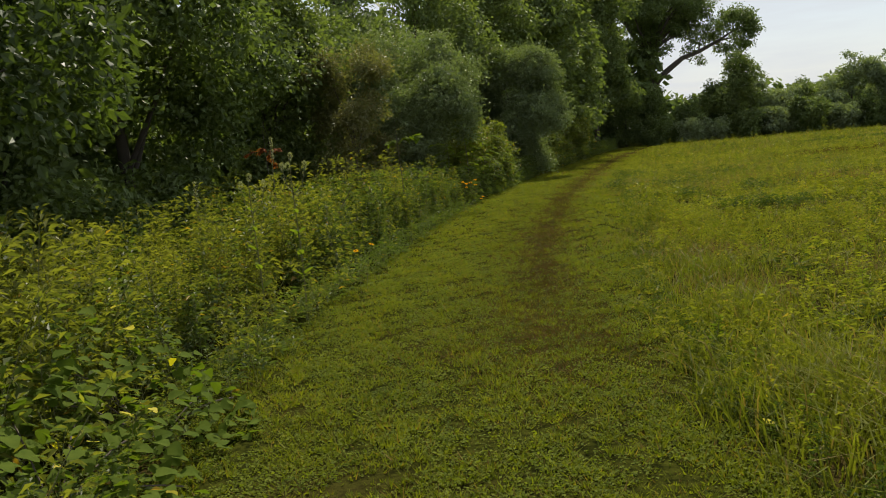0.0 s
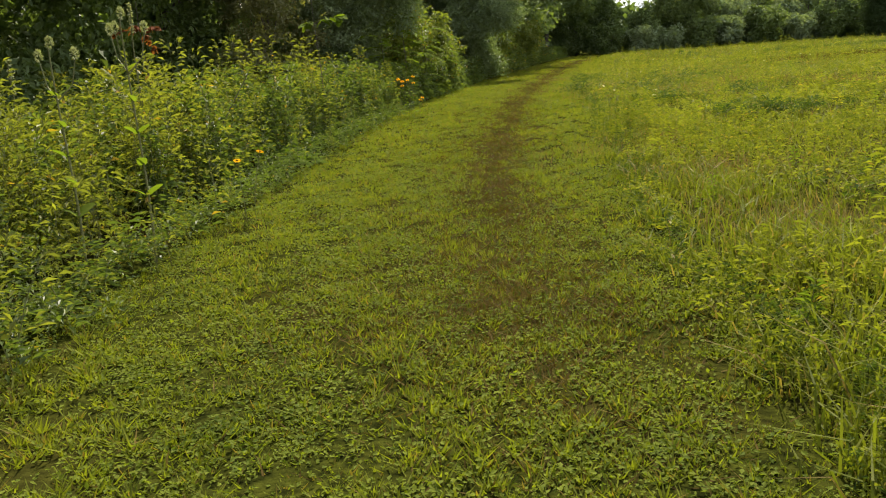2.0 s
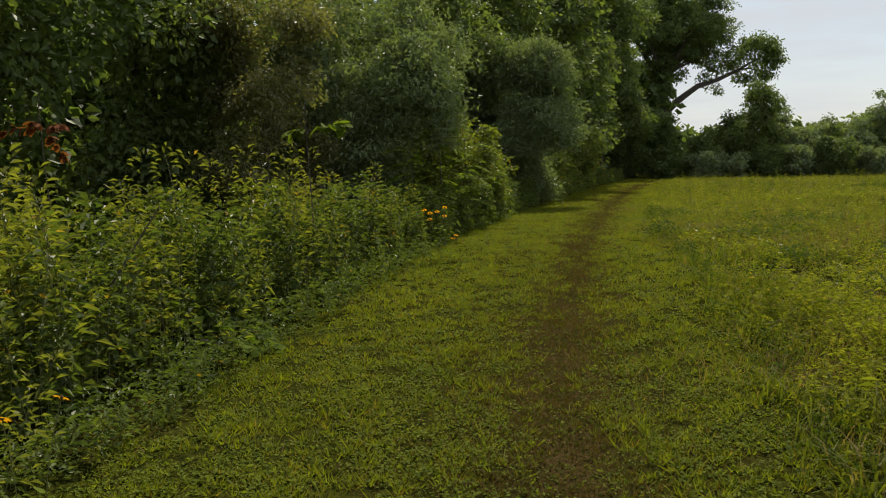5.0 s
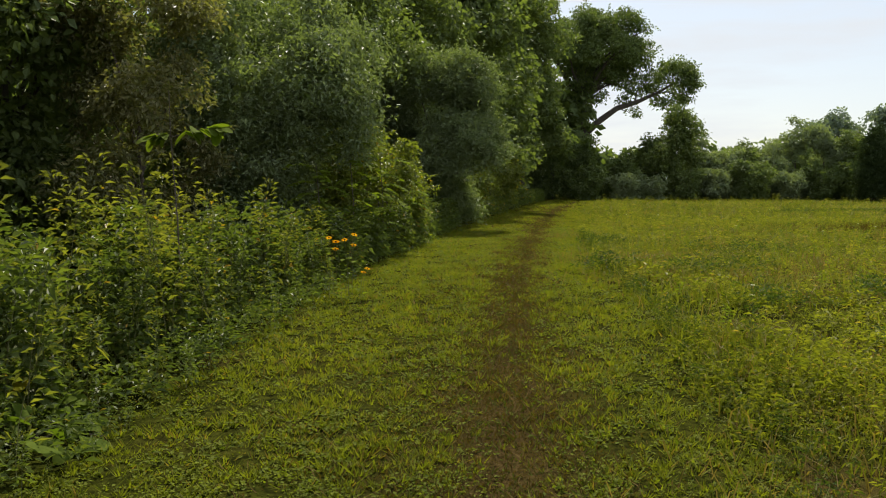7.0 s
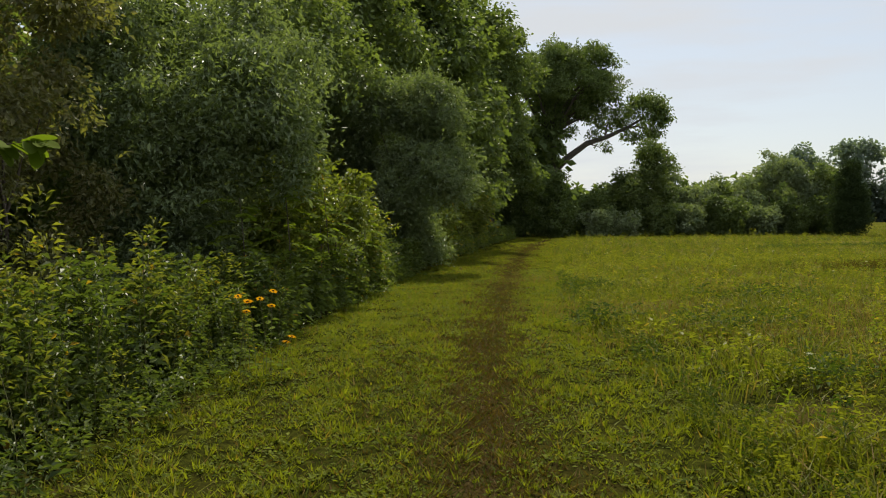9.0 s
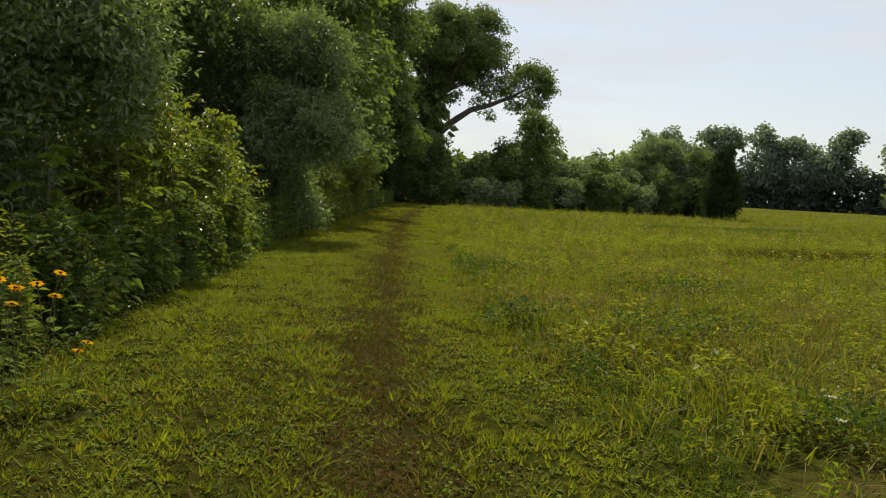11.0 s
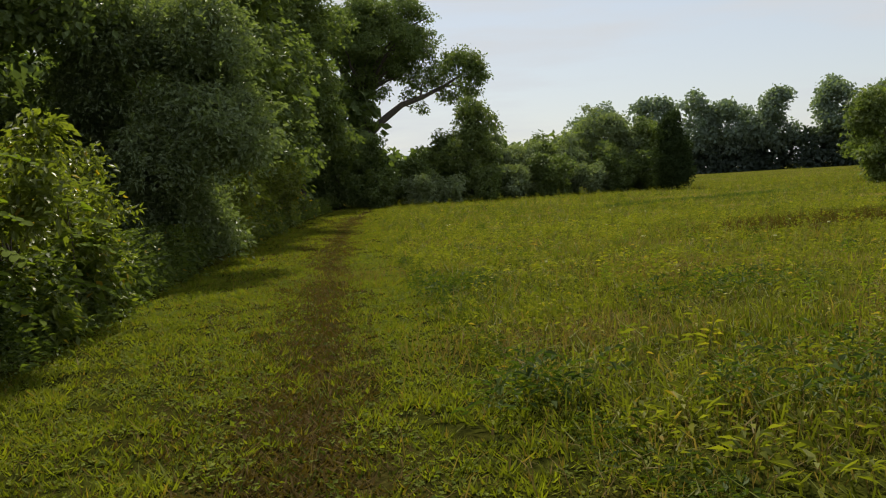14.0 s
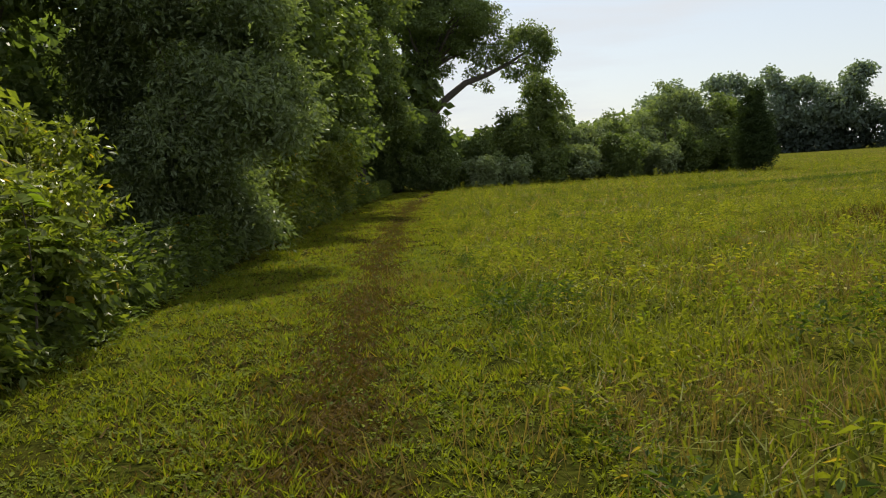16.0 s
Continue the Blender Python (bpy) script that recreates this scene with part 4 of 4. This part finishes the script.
# ---- plants with leaves large enough to pick apart ----
def big_leaf(name, mat, lobed=True):
    """A broad leaf one unit long, dished along its veins, with a stalk end at the origin."""
    th = np.linspace(-2.55, 2.55, 13)
    r = 0.52 + (0.10 * np.cos(th * 3) if lobed else 0.04 * np.cos(th * 2))
    x, y = 0.42 + r * np.cos(th), r * np.sin(th) * (0.95 if lobed else 0.62)
    z = 0.10 * np.abs(y) - 0.22 * np.clip(x, 0, None) ** 2
    v = np.concatenate([[[0.0, 0, 0]], [[0.45, 0, -0.05]], np.stack([x, y, z], 1)])
    t = [(1, 2 + k, 3 + k) for k in range(12)] + [(0, 2, 1), (0, 1, 14)]
    return mesh_from(name, v, np.array(t), [mat], smooth=True)


VINE_LEAF, GOLD_LEAF = big_leaf("leaf", VINE), big_leaf("leaf", YELLOW)
LONG_LEAF, RED_LEAF = big_leaf("leaf", SPRIG, False), big_leaf("leaf", RED, False)


def leaf_on(parent, mesh, p, way, size):
    ob = new("leaf", mesh)
    ob.parent = parent
    q = Vector(way).to_track_quat("X", "Z").to_matrix().to_4x4()
    ob.matrix_local = Matrix.Translation(p) @ q @ pose(0, 0, 0, rng.uniform(-35, 35), 0, 0) @ Matrix.Scale(size, 4)
    return ob


def vine(x, y, rx, ry, h, count, size, text):
    """A sprawling vine: creeping stems under a sheet of broad leaves that rises away from the path."""
    ob = tagged(new("wild_vine"), text, "vine", "wild vines at the path edge")
    ob.location = (x, y, float(land(x, y)))
    stems = []
    for k in range(7):
        s = np.linspace(0, 1, 7)
        a = rng.uniform(0, 6.28)
        path = np.stack([rx * 0.9 * s * np.cos(a), ry * 0.9 * s * np.sin(a), 0.55 * h * np.clip(0.55 - 0.5 * s * np.cos(a), 0.02, 1) * np.sin(s * 1.5)], 1)
        stems.append(tube(path, 0.006, 4))
    part("stem", join(stems), TWIG, ob)
    for k in range(count):
        a, f = rng.uniform(0, 6.28), math.sqrt(rng.uniform(0, 1))
        px, py = rx * f * math.cos(a), ry * f * math.sin(a)
        pz = h * min(1.0, max(0.08, 0.55 - 0.6 * px / rx)) * rng.uniform(0.55, 1.1)
        leaf_on(ob, GOLD_LEAF if rng.uniform() < 0.03 else VINE_LEAF, (px, py, pz), (rng.normal(0.5, 0.6), rng.normal(-0.2, 0.7), rng.normal(-0.1, 0.25)), size * rng.uniform(0.65, 1.25))
    return ob


vine(-2.25, 4.6, 0.75, 0.8, 1.0, 230, 0.095, "sprawling wild grape vine with broad glossy green leaves")
vine(-2.15, 6.1, 0.7, 0.8, 0.95, 200, 0.095, "wild vine with broad leaves, some turned yellow")
vine(-2.9, 5.4, 0.7, 1.0, 1.2, 170, 0.10, "wild vine climbing over the weeds beside the path")
vine(-1.15, 15.6, 0.5, 0.6, 0.5, 70, 0.11, "low broad-leaved vine at the foot of the thicket")


def sapling(x, y, h, mesh, count, size, text, arms):
    ob = tagged(new("sapling"), text, "sapling")
    ob.location = (x, y, float(land(x, y)))
    zs = np.linspace(-0.05, h, 7)
    part("stem", tube(np.stack([0.03 * np.sin(zs * 2), 0.03 * np.cos(zs * 1.7) - 0.03, zs], 1), 0.012 * np.linspace(1, 0.3, 7), 5), TWIG, ob)
    for ax, ay, az, reach in arms:
        w = np.array([ax, ay, az])
        a = np.array([0, 0, h * 0.82])
        s = np.linspace(0, 1, 6)[:, None]
        path = a + w * s * reach + np.array([0, 0, -0.12]) * s * s
        part("branch", tube(path, 0.007 * np.linspace(1, 0.4, 6), 4), TWIG, ob)
        for k in range(count):
            f = rng.uniform(0.25, 1.0)
            p = a + w * f * reach + np.array([0, 0, -0.12]) * f * f
            leaf_on(ob, mesh, tuple(p), (ax + rng.normal(0, 0.6), ay + rng.normal(0, 0.6), rng.normal(-0.35, 0.25)), size * rng.uniform(0.75, 1.2))
    return ob


sapling(-0.75, 18.4, 2.35, LONG_LEAF, 20, 0.15, "slim sapling with large pale green leaves above the weeds", [(0.8, -0.3, 0.35, 0.55), (-0.5, -0.6, 0.3, 0.35)])
sapling(-3.25, 17.0, 2.4, RED_LEAF, 18, 0.10, "thin sapling with reddish brown leaves behind the weeds", [(0.6, -0.5, 0.3, 0.5), (-0.7, -0.3, 0.2, 0.5), (0.2, 0.3, -0.3, 0.6), (-0.2, -0.4, 0.5, 0.4)])
sapling(1.35, 25.4, 1.3, LONG_LEAF, 14, 0.11, "young sapling with bright yellow-green leaves at the path edge", [(0.5, -0.6, 0.5, 0.4), (-0.5, -0.6, 0.4, 0.4), (0.1, -0.3, 0.8, 0.3)])
sapling(1.2, 27.0, 1.7, LONG_LEAF, 14, 0.11, "young sapling with bright yellow-green leaves by a shrub", [(0.5, -0.6, 0.4, 0.5), (-0.5, -0.6, 0.3, 0.5), (0.1, -0.3, 0.8, 0.3)])
rosette = tagged(new("meadow_rosette"), "low weed with one broad yellowed leaf in tall grass", "weed")
rosette.location = (1.85, 4.95, float(land(1.85, 4.95)))
part("stem", tube([(0, 0, -0.03), (0.01, 0, 0.06), (0, 0.01, 0.13)], 0.005, 4), WEED_STEM, rosette)
for k in range(7):
    leaf_on(rosette, GOLD_LEAF if k > 5 else VINE_LEAF, (0, 0, 0.03 + 0.014 * k), (math.cos(k * 2.4), math.sin(k * 2.4), 0.45), 0.07)

def field_plant(n, h, leaf, wide, mat):
    """A leafy young stalk whose long leaves arch out like a star."""
    ob = tagged(new("field_plant"), "bright yellow-green leafy stalk among the meadow weeds", "weed", "leafy stalks in the meadow")
    part("stem", tube([(0, 0, -0.03), (0.01, 0.0, h * 0.5), (0.0, 0.01, h)], [0.005, 0.004, 0.002], 4), WEED_STEM, ob)
    a, f = np.arange(n) * 2.4, np.linspace(0.25, 1.0, n)
    way = np.stack([np.cos(a), np.sin(a), 0.1 + 0.7 * f ** 2], 1)
    part("foliage", leaves(np.stack([0 * a, 0 * a, f * h], 1), way, leaf * (1.2 - 0.5 * f), wide, droop=0.3, spin=0.3), mat, ob)
    return ob


plants = [field_plant(16, 0.34, 0.13, 0.24, SPRIG), field_plant(13, 0.26, 0.12, 0.30, SPRIG), field_plant(20, 0.42, 0.11, 0.22, LIME), field_plant(12, 0.22, 0.10, 0.34, YELLOWISH)]
for k in range(170):
    y = 5.0 + 30 * ((k + rng.uniform()) / 170) ** 1.1
    x = float(left_edge(y) + strip(y)) + 0.25 + 6.5 * rng.uniform() ** 1.3
    m = pose(x, y, float(land(x, y)), rng.uniform(-14, 14), rng.uniform(-14, 14), rng.uniform(0, 360)) @ Matrix.Scale(rng.uniform(0.6, 1.15), 4)
    if k < 4:
        plants[k].matrix_basis = m
    else:
        copy_thing(plants[int(rng.choice(4, p=(0.35, 0.3, 0.25, 0.1)))], m)


def frond_sapling(x, y, h, count, text):
    """A sapling whose arching fronds carry paired leaflets."""
    ob = tagged(new("sapling"), text, "sapling")
    ob.location = (x, y, float(land(x, y)))
    zs = np.linspace(-0.05, h, 7)
    part("stem", tube(np.stack([0.04 * np.sin(zs * 2), 0.04 * np.cos(zs * 1.7) - 0.04, zs], 1), 0.014 * np.linspace(1, 0.3, 7), 5), TWIG, ob)
    for k in range(count):
        a, f = k * 2.4 + rng.normal(0, 0.3), 0.35 + 0.65 * k / count
        go = np.array([math.cos(a), math.sin(a), 0.55 * f])
        reach = rng.uniform(0.38, 0.55)
        s = np.linspace(0, 1, 8)[:, None]
        rib = np.array([0, 0, f * h]) + go * s * reach - np.array([0, 0, 0.55 * reach]) * s * s
        side = unit(np.cross(go, [0, 0, 1.0]))
        frond = part("frond", tube(rib, 0.004 * np.linspace(1, 0.4, 8), 4), WEED_STEM, ob)
        for j in range(16):
            t = 0.18 + 0.82 * (j // 2) / 7
            q = np.array([0, 0, f * h]) + go * t * reach - np.array([0, 0, 0.55 * reach]) * t * t
            way = side * (1 if j % 2 else -1) + go * 0.45 - np.array([0, 0, 0.25])
            leaf_on(frond, LONG_LEAF, tuple(q), tuple(way), 0.105 * rng.uniform(0.8, 1.15)).name = "leaflet"
    return ob


frond_sapling(1.45, 26.2, 1.9, 15, "young tree with bright yellow-green fronds beside the path")
frond_sapling(0.9, 25.2, 2.2, 15, "young tree with bright yellow-green fronds among the shrubs")
frond_sapling(2.1, 28.6, 1.5, 12, "low sapling with yellow-green fronds at the path edge")
frond_sapling(0.35, 24.2, 1.7, 13, "sapling with yellow-green fronds above the weeds")

# ---- flowers ----
def daisy_shapes():
    a = np.arange(12) * 2 * np.pi / 12
    p = np.stack([np.cos(a) * 0.008, np.sin(a) * 0.008, np.zeros(12)], 1)
    way = np.stack([np.cos(a), np.sin(a), np.full(12, -0.15)], 1)
    return leaves(p[:1], np.array([[1, 0, -0.15]]), 0.034, 0.4, 0.15, spin=0), a


petal_shape, petal_turns = daisy_shapes()
PETAL_MESH = mesh_from("petal", petal_shape[0], petal_shape[1], [PETAL])
bm = bmesh.new()
bmesh.ops.create_icosphere(bm, subdivisions=2, radius=0.009)
bmesh.ops.scale(bm, vec=(1, 1, 0.8), verts=bm.verts)
CENTRE_MESH = bpy.data.meshes.new("centre")
bm.to_mesh(CENTRE_MESH)
bm.free()
CENTRE_MESH.materials.append(CENTRE)


def daisy(x, y, z, lean_x, lean_y, size=1.0):
    ob = tagged(new("coneflower"), "golden coneflower with a dark centre among green weeds", "flower", "golden coneflowers")
    g = float(land(x, y))
    ob.location = (x, y, g)
    h = z - g
    top = np.array([lean_x * h * 0.25, lean_y * h * 0.25, h])
    s = np.linspace(0, 1, 5)[:, None]
    part("stem", tube(top * [1, 1, 0] * s ** 2 + np.array([0, 0, 1]) * (s * h - 0.03 * (1 - s)), 0.0028, 4), WEED_STEM, ob)
    head = pose(*top, -25 + 20 * lean_y, 20 * lean_x, 0) @ Matrix.Scale(size, 4)
    c = new("flower_centre", CENTRE_MESH)
    c.parent, c.matrix_local = ob, head
    for a in petal_turns:
        o = new("petal", PETAL_MESH)
        o.parent, o.matrix_local = ob, head @ pose(0, 0, 0, 0, 0, math.degrees(a) + rng.uniform(-8, 8))
    for k in range(4):
        leaf_on(ob, LONG_LEAF, (0, 0, h * (0.2 + 0.16 * k)), (math.cos(k * 2.4), math.sin(k * 2.4), 0.4), 0.07)


for x, y, z in [(0.66, 20.75, 0.75), (0.75, 20.7, 0.70), (0.84, 20.8, 0.72), (0.88, 20.72, 0.66), (0.70, 20.65, 0.62), (0.60, 20.8, 0.70), (0.80, 20.85, 0.78), (1.0, 20.8, 0.36), (0.97, 20.74, 0.32), (-1.08, 11.75, 0.42), (-1.16, 11.7, 0.36)]:
    daisy(x, y, z, rng.uniform(-0.5, 0.8), rng.uniform(-0.8, 0.2), 1.05)


def umbel(x, y, h):
    ob = tagged(new("wild_carrot"), "white flat-topped wild carrot flower in the meadow", "flower", "wild carrot flowers")
    ob.location = (x, y, float(land(x, y)))
    part("stem", tube([(0, 0, -0.03), (0.01, 0, h * 0.5), (0.0, 0.01, h)], 0.003, 4), WEED_STEM, ob)
    p = np.stack([rng.normal(0, 0.014, 40), rng.normal(0, 0.014, 40), h + rng.uniform(-0.004, 0.008, 40)], 1)
    part("flower_head", leaves(p, rng.normal(0, 1, (40, 3)) * [1, 1, 0.2], 0.014, 0.8), WHITE, ob)


for k in range(16):
    y = rng.uniform(8, 44)
    umbel(float(left_edge(y)) + 3.6 + rng.uniform(0.6, 9), y, rng.uniform(0.2, 0.38))
umbel(5.4, 19.5, 0.33)
umbel(5.3, 19.3, 0.25)
stick = tagged(new("dead_stick"), "bare dead stick leaning out of the weeds", "stick")
stick.location = (-2.15, 14.65, float(land(-2.15, 14.65)))
part("branch", tube([(0, 0, -0.03), (0.25, 0.05, 0.6), (0.5, 0.1, 1.0), (0.72, 0.12, 1.34)], [0.012, 0.010, 0.008, 0.004], 5), BARK, stick)
thistle = kinds[2]
copy_thing(thistle, pose(-2.2, 11.2, float(land(-2.2, 11.2)), 3, 2, 40) @ Matrix.Scale(1.32, 4))
copy_thing(kinds[1], pose(2.2, 29.0, 0.0, 3, 2, 40) @ Matrix.Scale(1.2, 4))


def spike(x, y, h):
    """A tall pale flowering spike with a knobbly head."""
    ob = tagged(new("flower_spike"), "tall pale seed spike standing above the weeds", "weed", "pale seed spikes")
    ob.location = (x, y, float(land(x, y)))
    zs = np.linspace(-0.05, h, 8)
    part("stem", tube(np.stack([0.02 * np.sin(zs * 3), 0 * zs, zs], 1), 0.008, 5), WEED_STEM, ob)
    p = np.stack([rng.normal(0, 0.012, 120), rng.normal(0, 0.012, 120), h - 0.34 * rng.uniform(0, 1, 120)], 1)
    part("flower_head", leaves(p, rng.normal(0, 1, (120, 3)) * [1, 1, 0.6], 0.028, 0.7), PALE, ob)


def teasel(x, y, h, arms):
    """A tall stalk with paired leaves at its joints and bristly egg-shaped heads."""
    ob = tagged(new("teasel"), "tall green teasel with paired leaves and bristly heads", "weed", "teasels in the thicket")
    ob.location = (x, y, float(land(x, y)))
    part("stem", tube(np.stack([0.015 * np.sin(np.linspace(0, 5, 8)), np.zeros(8), np.linspace(-0.05, h, 8)], 1), np.linspace(0.012, 0.006, 8), 6), WEED_STEM, ob)
    tips = [(0.0, 0.0, h)]
    for k in range(5):
        z = h * (0.28 + 0.13 * k)
        for side in (0, 1):
            a = 1.57 * k + math.pi * side + 0.3
            leaf_on(ob, LONG_LEAF, (0, 0, z), (math.cos(a), math.sin(a), 0.9), 0.16 - 0.02 * k)
    for k in range(arms):
        a = 2.1 * k + 0.4
        tip = (0.16 * math.cos(a), 0.16 * math.sin(a), h * 0.86 + 0.16)
        part("branch", tube([(0, 0, h * 0.78), (tip[0] * 0.7, tip[1] * 0.7, h * 0.84), tip], [0.006, 0.005, 0.004], 5), WEED_STEM, ob)
        tips.append(tip)
    for tip in tips:
        d = ball(150)
        part("flower_head", leaves(np.array(tip) + [0, 0, 0.035] + d * [0.018, 0.018, 0.035], d + [0, 0, 0.5], 0.022, 0.3), PALE, ob)
    return ob


teasel(-1.72, 10.4, 1.95, 3)
teasel(-2.15, 10.0, 1.75, 2)
spike(-2.6, 14.0, 2.25)
spike(-3.5, 12.6, 1.7)
spike(2.1, 29.2, 1.75)
spike(1.85, 29.6, 1.55)

# ---- patches that break up the far meadow ----
y = rng.uniform(14, 58, 700)
x = left_edge(y) + strip(y) + 0.5 + 20 * rng.uniform(0, 1, len(y)) ** 1.2
p = np.repeat(np.stack([x, y, land(x, y) + rng.uniform(0.18, 0.34, len(y))], 1), 4, 0) + rng.normal(0, 0.025, (2800, 3))
stuff("pale_seed_heads", [leaves(p, rng.normal(0, 1, (len(p), 3)) * [1, 1, 0.3], 0.045 * rng.uniform(0.5, 1.3, len(p)), 0.5)], YELLOWISH, "pale yellow seed heads dotted over the meadow", "weeds")
x, y = 17.6 + rng.normal(0, 2.0, 4200), 33.4 + rng.normal(0, 0.8, 4200)
stuff("reddish_grass", [spikes(np.stack([x, y, land(x, y)], 1), rng.normal(0, 0.4, (len(x), 3)) * [1, 1, 0], 0.26 * rng.uniform(0.5, 1.2, len(x)), 0.022)], DRY, "patch of dry reddish brown grass in the meadow", "grass")
f = rng.uniform(0, 1, 420)
x, y = 20.5 + 12 * f, 48.5 + 2.8 * f + rng.normal(0, 0.25, len(f))
stuff("dark_grass_line", [scatter(FORBS[1], np.stack([x, y, land(x, y)], 1), rng.uniform(0, 6.28, len(f)), rng.uniform(0.5, 1.0, len(f)))], DARKFORB, "line of darker taller weeds across the meadow", "weeds")
